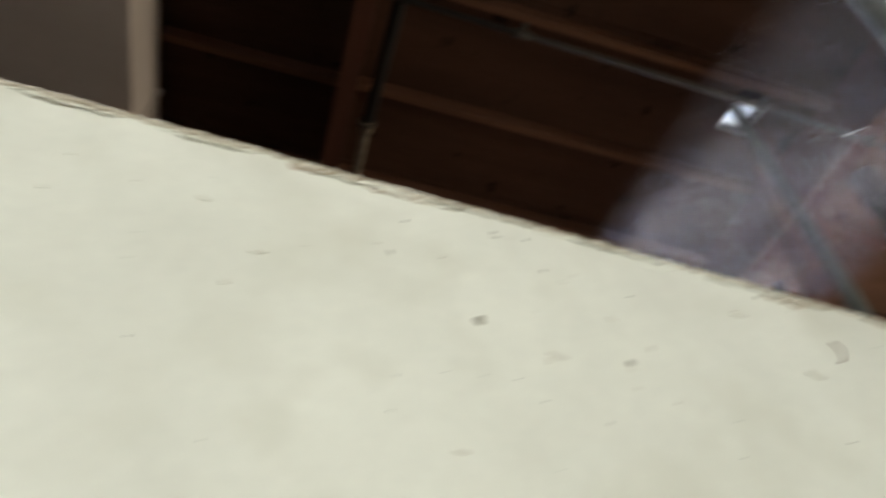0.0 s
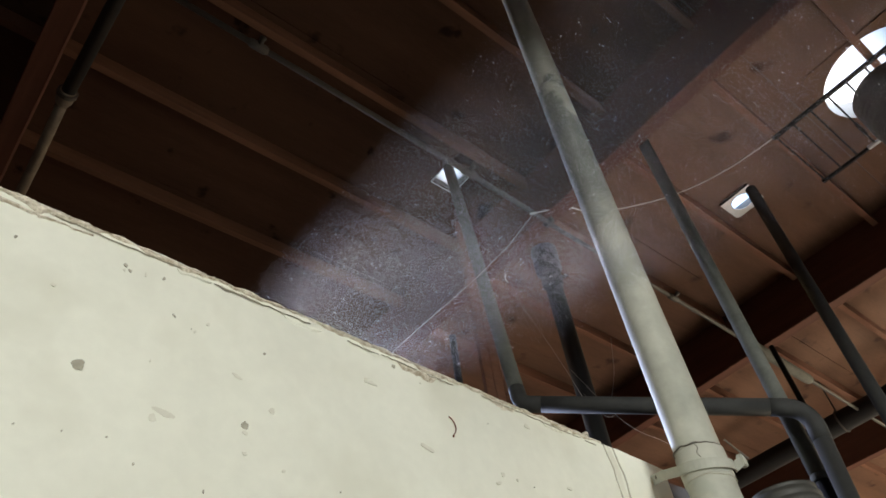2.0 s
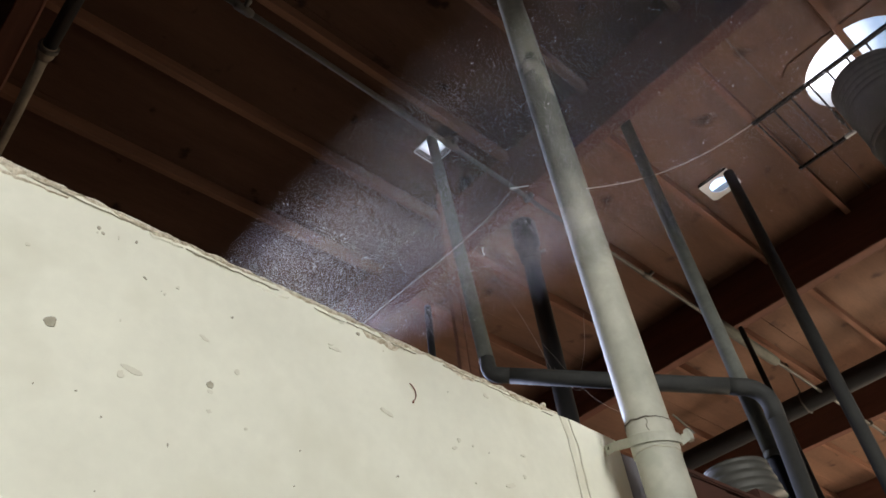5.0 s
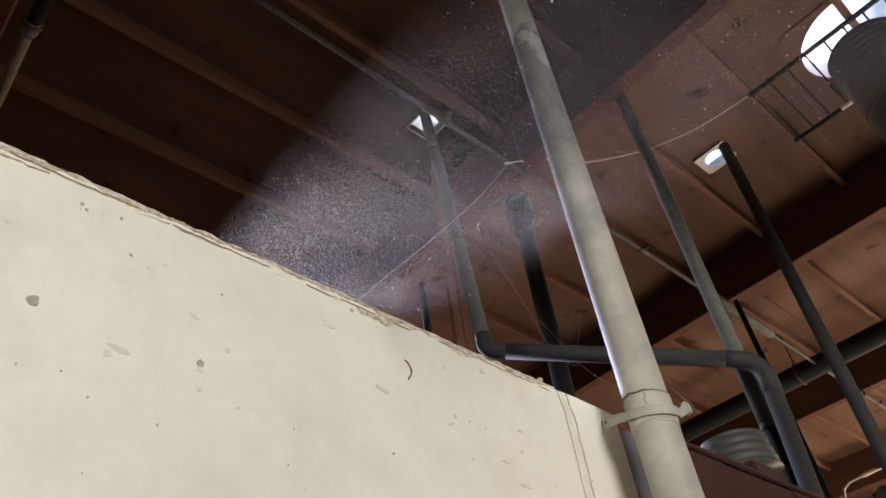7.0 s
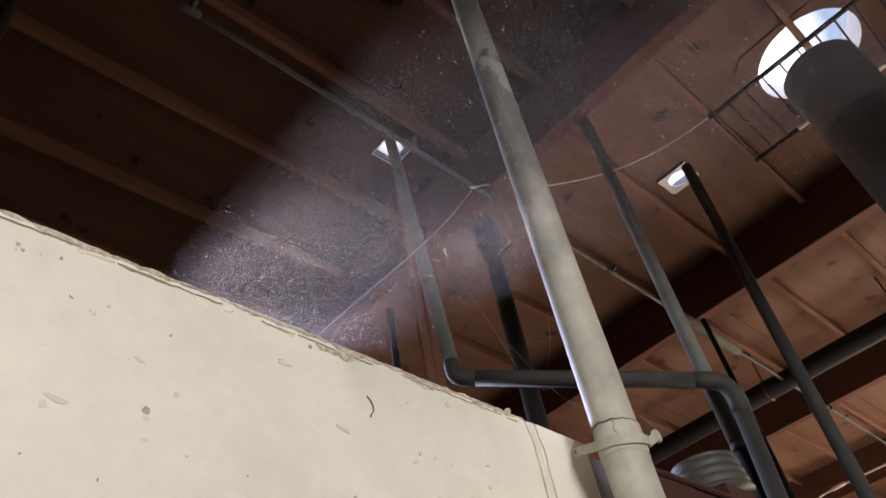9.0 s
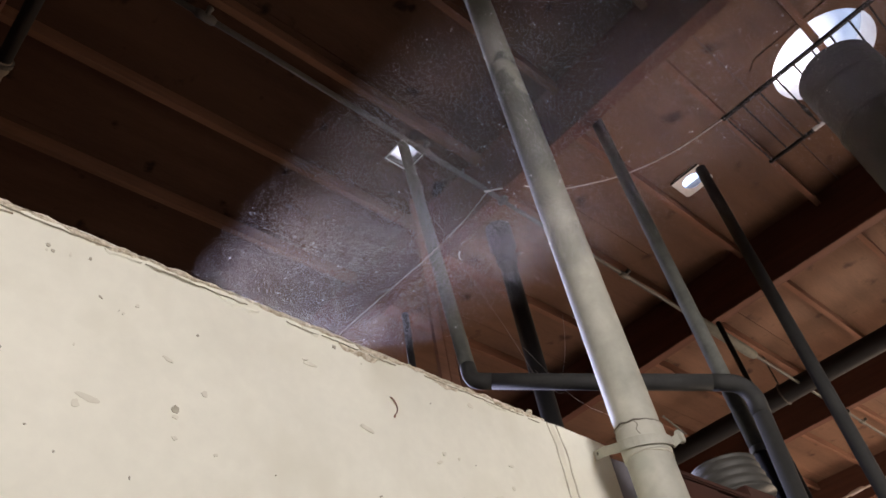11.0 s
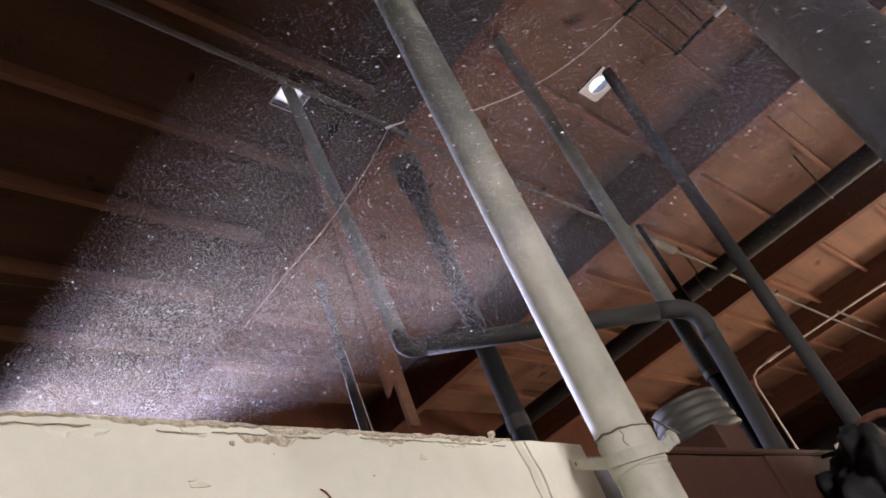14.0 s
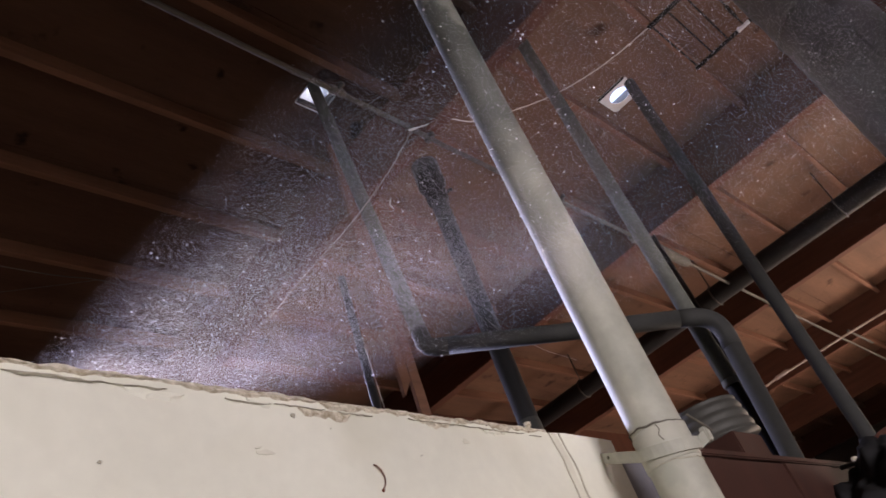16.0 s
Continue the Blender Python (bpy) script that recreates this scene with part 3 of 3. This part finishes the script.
A4, E4, ER = Vector((1.9, 1.815, 5.2)), Vector((1.735, 1.495, 3.015)), Vector((2.345, 0.785, 2.785))
drain_pipe = thing("drain_pipe", "weathered grey drain pipe with two elbows behind the partition", "pipe", at=(2.33, 0.9, 0))
o = Vector((2.33, 0.9, 0))
part("pipe", tube([A4 - o, A4.lerp(E4, 0.5) - o, E4 + (A4 - E4).normalized() * 0.05 - o], 0.0295, 28), M_PIPE_GREY, drain_pipe, smooth=True)
part("elbow", tube([E4 + (A4 - E4).normalized() * 0.075 - o] + [p - o for p in bend(A4, E4, ER, 0.035)] + [E4 + (ER - E4).normalized() * 0.075 - o], 0.0308, 28), M_PIPE_DARK, drain_pipe, "elbow fitting", True)
part("pipe", tube([E4 + (ER - E4).normalized() * 0.05 - o, ER + (E4 - ER).normalized() * 0.08 - o], 0.0305, 28), M_PIPE_DARK, drain_pipe, smooth=True)
D4 = Vector((2.325, 0.98, 0.0))
part("elbow", tube([ER + (E4 - ER).normalized() * 0.12 - o] + [p - o for p in bend(E4, ER, D4, 0.08, 14)] + [ER + (D4 - ER).normalized() * 0.12 - o], 0.0312, 28), M_PIPE_DARK, drain_pipe, "swept elbow fitting", True)
part("pipe", tube([ER + (D4 - ER).normalized() * 0.1 - o, D4 - o], 0.0295, 28), M_PIPE_DARK, drain_pipe, smooth=True)

soil_pipe = thing("soil_pipe", "black plastic soil pipe with a hub at the deck", "pipe", at=(2.81, 1.94, 0))
part("pipe", tube([(0, 0, 0), (0, 0, 2.5), (0.01, 0, 4.6)], 0.052, 28), M_BLACK, soil_pipe, smooth=True)
part("hub", tube([(0.01, 0, 4.5), (0.01, 0, 4.52), (0.01, 0.0, 4.62), (0.01, 0, 4.64), (0.01, 0, DECK - 0.001)], 0.07, 28, radii=[0.054, 0.066, 0.068, 0.085, 0.085]), M_BLACK, soil_pipe, "hub flange", True)
part("clamp", tube([(0.05, -0.04, 4.57), (0.1, -0.06, 4.6)], 0.012, 10), M_BLACK, soil_pipe)
part("wrap", tube([(0, 0, 3.0), (0, 0, 3.02), (0, 0, 3.05), (0, 0, 3.07)], 0.055, 24, radii=[0.053, 0.056, 0.056, 0.053]), M_PIPE_DARK, soil_pipe)

riser("standpipe", [(1.74, 1.80, 0), (1.74, 1.80, 2.4), (1.74, 1.80, 3.55)], 0.016, M_BLACK, "thin black standpipe behind the partition")
board = thing("hanging_board", "rough brown board hanging from the roof framing", "board", at=(2.2, 2.06, DECK))
bm = box(-0.03, 0.03, -0.011, 0.011, -1.62, -0.002, 0.002)
for v in bm.verts:
    if v.co.z < -1.5:
        v.co.z += 0.09 * (v.co.x + 0.03) / 0.06
part("plank", bm, M_JOIST, board)
part("plank", box(0.04, 0.1, -0.008, 0.014, -1.75, -0.002, 0.002), M_JOIST, board)

# ---- roof plumbing and conduits ----
sprinkler_main = thing("sprinkler_main", "thick black sprinkler main slung under the purlins", "pipe", at=(5.98, 0, 4.42))
part("pipe", tube([(0, -6.98, 0), (0, -1, 0), (0, 2, 0), (0, 4.58, 0)], 0.085, 32), M_BLACK, sprinkler_main, smooth=True)
for y in (-2.2, 0.55, 1.75, 3.3):
    hg = part("hanger", tube([(0.09 * math.cos(a), y, 0.09 * math.sin(a)) for a in [2 * math.pi * k / 24 for k in range(25)]], 0.008, 8), M_STEEL, sprinkler_main, "pipe hanger ring")
    part("rod", tube([(0, y, 0.09), (0, y, 0.395)], 0.006, 8), M_STEEL, hg)

conduit = thing("conduit", "thin metal conduit slung under the roof purlins", "conduit", at=(0, 1.495, 4.41))
run = [(-0.3, 0.0, 0), (0.9, 0.003, 0), (2.15, 0.02, -0.004), (2.45, 0.035, 0), (4.1, 0.05, 0), (7.3, 0.1, 0), (15.9, 0.2, 0)]
part("tube", tube(run, 0.0132, 14), M_STEEL, conduit, smooth=True)
for x, y in ((0.555, 0.002), (1.74, 0.014), (3.46, 0.044), (7.2, 0.098)):
    cp = part("coupling", tube([(x - 0.045, y, 0), (x - 0.032, y, 0), (x + 0.032, y, 0), (x + 0.045, y, 0)], 0.02, 14, radii=[0.014, 0.0205, 0.0205, 0.014]), M_STEEL, conduit, smooth=True)
    part("knob", tube([(x, y - 0.012, 0.0), (x, y - 0.03, 0.006), (x, y - 0.042, 0.01), (x, y - 0.048, 0.012)], 0.012, 12, radii=[0.012, 0.012, 0.015, 0.011]), M_STEEL, cp, "round side knob", True)
for x, y in ((-0.13, 0.001), (2.335, 0.028), (4.52, 0.057), (6.86, 0.094)):
    part("strap_clip", box(x - 0.012, x + 0.012, y - 0.03, y + 0.03, -0.017, 0.021, 0.003), M_STEEL, conduit, "clip screwed under the purlin")
part("sleeve", tube([(4.31, 0.054, 0.0), (4.34, 0.055, 0.0), (5.1, 0.066, -0.002), (5.14, 0.066, -0.002)], 0.04, 18, radii=[0.027, 0.038, 0.038, 0.032]), M_PIPE_GREY, conduit, "wider pipe sleeve", True)

stub = thing("branch_pipe", "black branch pipe reduced to a bare metal pipe beside a purlin", "pipe", at=(0.005, 2.2, 4.45))
part("pipe", tube([(0.012, -2.2, 0.0), (0.01, -0.8, 0), (0, 0.01, 0)], 0.03, 18), M_BLACK, stub, smooth=True)
part("reducer", tube([(0, -0.03, 0), (0, -0.02, 0), (0, 0.03, 0), (0, 0.05, 0)], 0.03, 18, radii=[0.031, 0.038, 0.036, 0.028]), M_BARE, stub, "ribbed reducing fitting", True)
part("ring", tube([(0, -0.025, 0), (0, -0.005, 0)], 0.043, 18), M_STEEL, stub)
part("pipe", tube([(0, 0.03, 0), (0.01, 0.4, 0), (0.018, 1.2, 0.01), (0.02, 2.38, 0.02)], 0.024, 18), M_BARE, stub, "bare metal pipe", True)
for y in (-1.6, 0.5, 1.8):
    part("hanger", tube([(0.0, y, 0.02), (0.0, y, 0.368)], 0.005, 8), M_STEEL, stub)

thin = thing("wall_conduit", "thin pale conduit running along a far purlin", "conduit", at=(8.15, 1.0, 4.2))
part("tube", tube([(0.03, -6, 0), (0.02, -1.5, 0), (0, 0.6, 0), (0, 1.3, -0.01)] + [Vector((0, 1.42, -0.02)), Vector((0, 1.5, -0.06)), Vector((0, 1.53, -0.15)), Vector((0, 1.55, -0.9)), Vector((0, 1.55, -4.2))], 0.011, 12), M_WIRE, thin, smooth=True)
part("coupling", tube([(0, 1.12, 0), (0, 1.15, 0), (0, 1.27, -0.008), (0, 1.3, -0.01)], 0.03, 12, radii=[0.012, 0.021, 0.021, 0.012]), M_WIRE, thin, smooth=True)
for y in (-1.0, 0.4):
    part("clip", box(-0.02, 0.86, y - 0.01, y + 0.01, 0.02, 0.035), M_STEEL, thin)

# ---- cable ----
cable = thing("cable", "pale thin cable drooping under the joists", "cable", at=(2.47, 1.72, 4.728))
c1 = [(2.2, 1.51, 4.392), (2.42, 1.43, 4.5), (2.68, 1.4, 4.6), (3.03, 1.14, 4.70), (3.18, 0.83, 4.715), (3.245, 0.475, 4.73), (3.25, 0.1, 4.735), (3.255, -0.5, 4.735)]
c2 = [(2.2, 1.51, 4.392), (2.06, 1.53, 4.18), (1.93, 1.55, 3.99), (1.66, 1.58, 3.64), (1.5, 1.75, 3.45), (1.34, 1.8, 3.25)]
o = Vector((2.47, 1.72, 4.728))
part("strand", tube([Vector(p) - o for p in curve_points(c1, 8)], 0.0032, 8), M_WIRE, cable, smooth=True)
part("strand", tube([Vector(p) - o for p in curve_points(c2, 8)], 0.001, 8), M_WIRE, cable, smooth=True)
part("knot", tube([(-0.285, -0.195, -0.336), (-0.255, -0.22, -0.334)], 0.006, 8), M_WIRE, cable)
tie = thing("cable", "loose pale wire hanging above the partition", "cable", at=(1.765, 1.775, 2.3))
part("strand", tube(curve_points([(0, 0, -0.5), (0, 0, 0.2), (-0.01, 0.0, 0.5), (-0.03, -0.002, 0.9)], 6), 0.0012, 6), M_WIRE, tie)
curl = thing("cable", "curled white wire end on top of the partition", "cable", at=(0.56, 0.76, TOP))
part("strand", tube(curve_points([(-0.012, 0.0, 0.0), (0.0, 0.0, 0.025), (0.02, 0.0, 0.048), (0.022, 0.0, 0.09), (0.014, 0.0, 0.132), (0.006, 0.0, 0.165)], 6), 0.00025, 6), M_COBWEB, curl)


web = thing("cobweb", "grey cobweb threads hanging between the pipes", "cobweb", at=(2.3, 1.5, 3.3))
for q in ([(-0.3, 0.12, 0.5), (-0.12, 0.1, 0.18), (-0.02, 0.1, 0.0)], [(0.38, 0.1, 0.5), (0.3, 0.1, 0.25), (0.18, 0.1, 0.02)], [(0.1, 0.2, 0.25), (0.16, 0.05, -0.1), (0.2, -0.1, -0.28)], [(0.0, 0.1, 0.02), (0.1, 0.08, -0.08), (0.2, 0.06, 0.0)]):
    part("thread", tube(curve_points(q, 5), 0.0006, 5), M_COBWEB, web)
tuft = thing("cobweb", "pale curled cobweb tuft hanging behind the drain pipe", "cobweb", at=(2.1, 1.72, 4.03))
part("thread", tube(curve_points([(0.012, 0.0, 0.03), (0.003, 0.004, 0.01), (-0.004, 0.0, -0.015), (0.004, -0.004, -0.034)], 5), 0.0032, 8), M_WIRE, tuft)
lw = thing("cable", "thin pale wire strung in the dark roof bay", "cable", at=(1.45, 3.42, 4.7))
part("strand", tube(curve_points([(-1.5, 0.06, 0.0), (-0.34, 0.03, -0.02), (0.02, 0.0, -0.01), (0.29, 0.07, 0.02)], 6), 0.003, 6), M_STEEL, lw)
part("strand", tube(curve_points([(-1.4, 0.9, 0.02), (-0.28, 0.2, 0.0), (0.02, 0.0, -0.01)], 6), 0.002, 6), M_STEEL, lw)

# ---- roof flashings and skylight ----
def plate_with_hole(side, r, cx, cy, thick, n=32):
    """Square sheet with a round hole."""
    bm = bmesh.new()
    top, low = [], []
    for z, store in ((0, low), (thick, top)):
        for k in range(n):
            a = 2 * math.pi * (k + 0.5) / n
            c, s = math.cos(a), math.sin(a)
            m = side / 2 / max(abs(c), abs(s))
            store.append((bm.verts.new((c * m, s * m, z)), bm.verts.new((cx + c * r, cy + s * r, z))))
    for k in range(n):
        j = (k + 1) % n
        bm.faces.new((low[k][0], low[j][0], low[j][1], low[k][1]))
        bm.faces.new((top[k][0], top[k][1], top[j][1], top[j][0]))
        bm.faces.new((low[k][1], low[j][1], top[j][1], top[k][1]))
        bm.faces.new((low[k][0], top[k][0], top[j][0], low[j][0]))
    return bm


fl = thing("roof_flashing", "square white sheet upstand with daylight round the drain pipe", "flashing", at=(1.93, 1.81, DECK - 0.006))
for xa, xb, ya, yb in ((-0.084, -0.08, -0.08, 0.08), (0.08, 0.084, -0.08, 0.08), (-0.08, 0.08, -0.084, -0.08), (-0.08, 0.08, 0.08, 0.084)):
    part("upstand", box(xa, xb, ya, yb, 0.0, 0.2), M_WHITE, fl, "white sheet upstand")
fl = thing("roof_flashing", "white sheet flashing round the dark riser pipe", "flashing", at=(3.6, 0.912, DECK - 0.006))
part("plate", plate_with_hole(0.21, 0.066, 0.0, 0.0, 0.005), M_WHITE, fl)
part("bent_flap", tube([(-0.1, -0.1, -0.002), (-0.1, 0.1, -0.002)], 0.006, 8), M_BLACK, fl, "dark rolled edge")

SKY = (3.45, -0.1)
skylight = thing("skylight", "round skylight with a milky domed acrylic cover", "skylight", at=(SKY[0], SKY[1], DECK))
part("frame", plate_with_hole(0.66, 0.293, 0, 0, 0.005), M_PLY, skylight, "plywood trimming with a round cut-out").location.z = -0.006
n = 40
bm = bmesh.new()
rings = []
for z, r in ((-0.002, 0.294), (0.1, 0.294), (0.16, 0.296)):
    rings.append([bm.verts.new((r * math.cos(2 * math.pi * k / n), r * math.sin(2 * math.pi * k / n), z)) for k in range(n)])
for a, b in zip(rings, rings[1:]):
    for k in range(n):
        bm.faces.new((a[k], a[(k + 1) % n], b[(k + 1) % n], b[k]))
part("curb", bm, M_WHITE, skylight, "white curb", True)
bm = bmesh.new()
rings = []
for j in range(9):
    a = radians(90 * j / 9)
    rings.append([bm.verts.new((0.3 * math.cos(a) * math.cos(2 * math.pi * k / n), 0.3 * math.cos(a) * math.sin(2 * math.pi * k / n), 0.16 + 0.14 * math.sin(a))) for k in range(n)])
tip = bm.verts.new((0, 0, 0.3))
for a, b in zip(rings, rings[1:]):
    for k in range(n):
        bm.faces.new((a[k], a[(k + 1) % n], b[(k + 1) % n], b[k]))
for k in range(n):
    bm.faces.new((rings[-1][k], rings[-1][(k + 1) % n], tip))
part("dome", bm, M_DOME, skylight, "milky acrylic dome", True)

grille = thing("skylight_grille", "black iron bar grille fixed under the skylight", "grille", at=(3.52, -0.1, 4.722))
for x, w in ((3.24, 0.011), (3.80, 0.009)):
    part("rail", box(x - 3.52 - w, x - 3.52 + w, -0.85, 0.6, -0.012, 0.009, 0.002), M_BAR, grille)
for ya, yb in ((0.215, 0.295), (-0.26, -0.2)):
    part("rail_tip", tube([(0.276, ya, -0.004), (0.276, yb, -0.004)], 0.0125, 10), M_WHITE, grille, "white painted stretch of the rail")
part("bracket", box(0.1, 0.19, 0.24, 0.262, 0.01, 0.06, 0.003), M_BAR, grille, "black fixing bracket")
for k in range(13):
    y = 0.58 - 0.11 * k
    part("rung", tube([(-0.285, y, 0.0), (0.285, y, 0.0)], 0.0055, 8), M_BAR, grille)

# ---- hanging duct ----
duct = thing("hanging_duct", "dark grey ribbed duct standing up below the skylight", "duct", at=(3.1, -0.075, 0))
zs, rr = [0.0], [0.18]
z = 0.15
while z < 4.34:
    ribs = z > 3.95
    zs += [z, z + 0.012, z + 0.024]
    rr += [0.18, 0.187 if ribs else 0.1815, 0.18]
    z += 0.036 if ribs else 0.4
zs += [4.36, 4.365]
rr += [0.172, 0.155]
part("shell", tube([(0, 0, v) for v in zs], 0.18, 44, radii=rr), M_DUCT, duct, smooth=True)
part("seam", box(-0.004, 0.004, -0.006, 0.006, 0.2, 3.9), M_DUCT, duct).location = (-0.181 * math.cos(0.25), -0.181 * math.sin(0.25), 0)
part("band", tube([(0, 0, 3.93), (0, 0, 3.935), (0, 0, 3.955), (0, 0, 3.96)], 0.185, 44, radii=[0.181, 0.186, 0.186, 0.181]), M_DUCT, duct, "clamp band", True)

# ---- beyond the partition's end ----
# grey block added where the partition's end lies in shade
post = thing("end_post", "grey block added for the shaded end of the partition", "post", at=(1.31, 0.79, 0))
part("shaft", box(-0.066, 0.066, -0.035, 0.04, 0, 2.232, 0.004), M_END_SHADE, post)

panel = thing("wood_panel", "dark red-brown wooden panel continuing past the partition", "panel", at=(2.3, 0.74, 0))
for k in range(6):
    xa = -1.02 + 0.34 * k
    part("board", box(xa + 0.002 + 0.1 * (k == 0), xa + 0.338, -0.012 + 0.004 * (k % 2), 0.028, 0, 2.22, 0.002), M_PANEL, panel)
part("top_rail", box(-0.92, 1.02, -0.018, 0.034, 2.221, 2.236, 0.003), M_PANEL, panel)

collar = thing("duct_collar", "corrugated dull metal duct collar on a brown box", "duct", at=(2.13, 0.91, 2.335))
zz = [(0.032 + 0.004 * k) for k in range(28)]
part("collar", tube([(0, 0, v) for v in zz], 0.11, 40, radii=[0.112 - 0.0006 * k + 0.006 * abs(math.cos(math.pi * k / 7)) for k in range(28)]), M_TIN, collar, smooth=True)
part("box", box(-0.1, 0.085, -0.085, 0.09, -0.09, 0.03, 0.004), M_PANEL, collar, "dark red-brown box")
part("tape", box(-0.07, -0.01, -0.092, -0.0835, -0.085, -0.05, 0.002), M_LIP, collar, "pale tape patch")
part("post", box(-0.02, 0.02, 0.0, 0.04, -2.335, -0.09), M_PANEL, collar)
clip = thing("paper_scrap", "small pale scrap on the wooden panel's top", "scrap", at=(2.62, 0.74, 2.236))
bm = box(-0.02, 0.02, -0.008, 0.008, 0.0, 0.03, 0.002)
part("sheet", bm, M_LIP, clip)

bundle = thing("tarpaulin", "crumpled black tarpaulin with a handle hung on the wooden panel", "tarpaulin", at=(2.36, 0.62, 2.02))
bm = bmesh.new()
bmesh.ops.create_icosphere(bm, subdivisions=5, radius=0.2)
for v in bm.verts:
    k = 1 + 0.35 * noise.noise(v.co * 6) + 0.2 * noise.noise(v.co * 15) + 0.1 * noise.noise(v.co * 37)
    v.co = Vector((v.co.x * k * 1.2, v.co.y * k * 0.62, v.co.z * k * 1.0))
part("cover", bm, M_BLACK, bundle, "crumpled black cover", True)
part("handle", tube([(-0.02 + 0.02 * math.cos(a), -0.06 + 0.1 * math.cos(a), 0.13 + 0.09 * math.sin(a)) for a in [math.pi * k / 16 for k in range(17)]], 0.012, 10), M_RUST, bundle, "curved brown handle", True)
for k in range(3):
    part("tie", tube(curve_points([(-0.1, 0.08 - 0.05 * k, 0.18 - 0.012 * k), (0.0, -0.04 - 0.05 * k, 0.17 - 0.02 * k), (0.1, -0.16 - 0.04 * k, 0.13 - 0.02 * k)], 5), 0.006, 8), M_STEEL, bundle, "thin metal tie", True)

# pale air duct seen over the partition at the start
soffit = thing("air_duct", "pale grey sheet metal air duct running under the roof deck", "duct", at=(-1.62, 0.0, 4.32))
part("casing", box(-0.54, 0.54, 0.9, Y1 - 0.01, 0, 0.4, 0.006), M_PALE, soffit)
for y in (1.3, 2.5, 3.7):
    part("flange", box(-0.555, 0.555, y, y + 0.03, -0.014, 0.405, 0.003), M_PALE, soffit, "raised joint flange")


# ---- dust in the sunbeam ----
def dust(name, n, seed, y0, y1, radius, sides, mat, label, thin=0.4):
    """Tiny flakes drifting in swirls inside the beam between y0 and y1: finer and more of them low down, coarser high up."""
    rng = np.random.default_rng(seed)
    m = 3 * n
    grid = np.linspace(y0, y1, 400)
    coarse = np.sqrt((grid - 0.05) ** 2 + 0.38 ** 2)
    share = np.cumsum(np.interp(grid, (0.25, 0.45, 0.7, 1.1), (thin, 1.0, 1.1, 1.7)) / coarse ** 2)
    y = np.interp(rng.random(m), share / share[-1], grid)
    cx = rng.uniform(OPEN_X[0] - 0.03, OPEN_X[1] + 0.03, m)
    cz = rng.uniform(OPEN_Z[0] - 0.03, OPEN_Z[1] + 0.03, m)
    swirl = np.sin(9 * y + 14 * cx) * np.sin(21 * cz - 5 * y + 2) + 0.7 * np.sin(31 * cx - 17 * y + 1) * np.sin(43 * cz + 11 * y) + 0.5 * np.sin(57 * cx + 39 * y) * np.sin(61 * cz - 33 * y)
    keep = np.nonzero(rng.random(m) < 0.5 + 0.28 * swirl)[0][:n]
    n = len(keep)
    y = y[keep]
    cx, cz = cx[keep] + kx * y, cz[keep] + kz * y
    r = (radius[0] + (radius[1] - radius[0]) * rng.random(n) ** 5) * np.sqrt((y - 0.05) ** 2 + 0.38 ** 2)
    ang = 2 * np.pi * np.arange(sides) / sides
    base = np.stack([np.cos(ang), np.sin(ang), 0.2 * np.sin(2 * ang)], 1)
    q = rng.normal(size=(n, 4))
    q /= np.linalg.norm(q, axis=1)[:, None]
    w, a, b, c = q.T
    turn = np.stack([1 - 2 * (b * b + c * c), 2 * (a * b - c * w), 2 * (a * c + b * w), 2 * (a * b + c * w), 1 - 2 * (a * a + c * c), 2 * (b * c - a * w), 2 * (a * c - b * w), 2 * (b * c + a * w), 1 - 2 * (a * a + b * b)], 1).reshape(n, 3, 3)
    v = np.einsum("nij,kj->nki", turn, base) * r[:, None, None] + np.stack([cx, y, cz], 1)[:, None, :]
    me = bpy.data.meshes.new(name)
    me.vertices.add(sides * n)
    me.vertices.foreach_set("co", v.reshape(-1))
    me.loops.add(sides * n)
    me.loops.foreach_set("vertex_index", np.arange(sides * n))
    me.polygons.add(n)
    me.polygons.foreach_set("loop_start", sides * np.arange(n))
    me.update(calc_edges=True)
    me.materials.append(mat)
    return tagged(new(name, me), label, "dust", kind="stuff")


dust("airborne_dust", 1400000, 4, -0.05, 2.1, (0.00018, 0.0004), 3, M_DUST, "fine pale dust flakes drifting in the slanting sunbeam", 0.42)
dust("coarse_dust", 56000, 17, 0.1, 2.1, (0.00035, 0.00085), 4, M_DUST, "coarser dust flakes drifting in the sunbeam", 0.5)
dust("dust_grains", 5600, 9, 0.0, 2.0, (0.0005, 0.0019), 5, M_SPECK, "bright larger dust grains drifting in the sunbeam", 0.8)
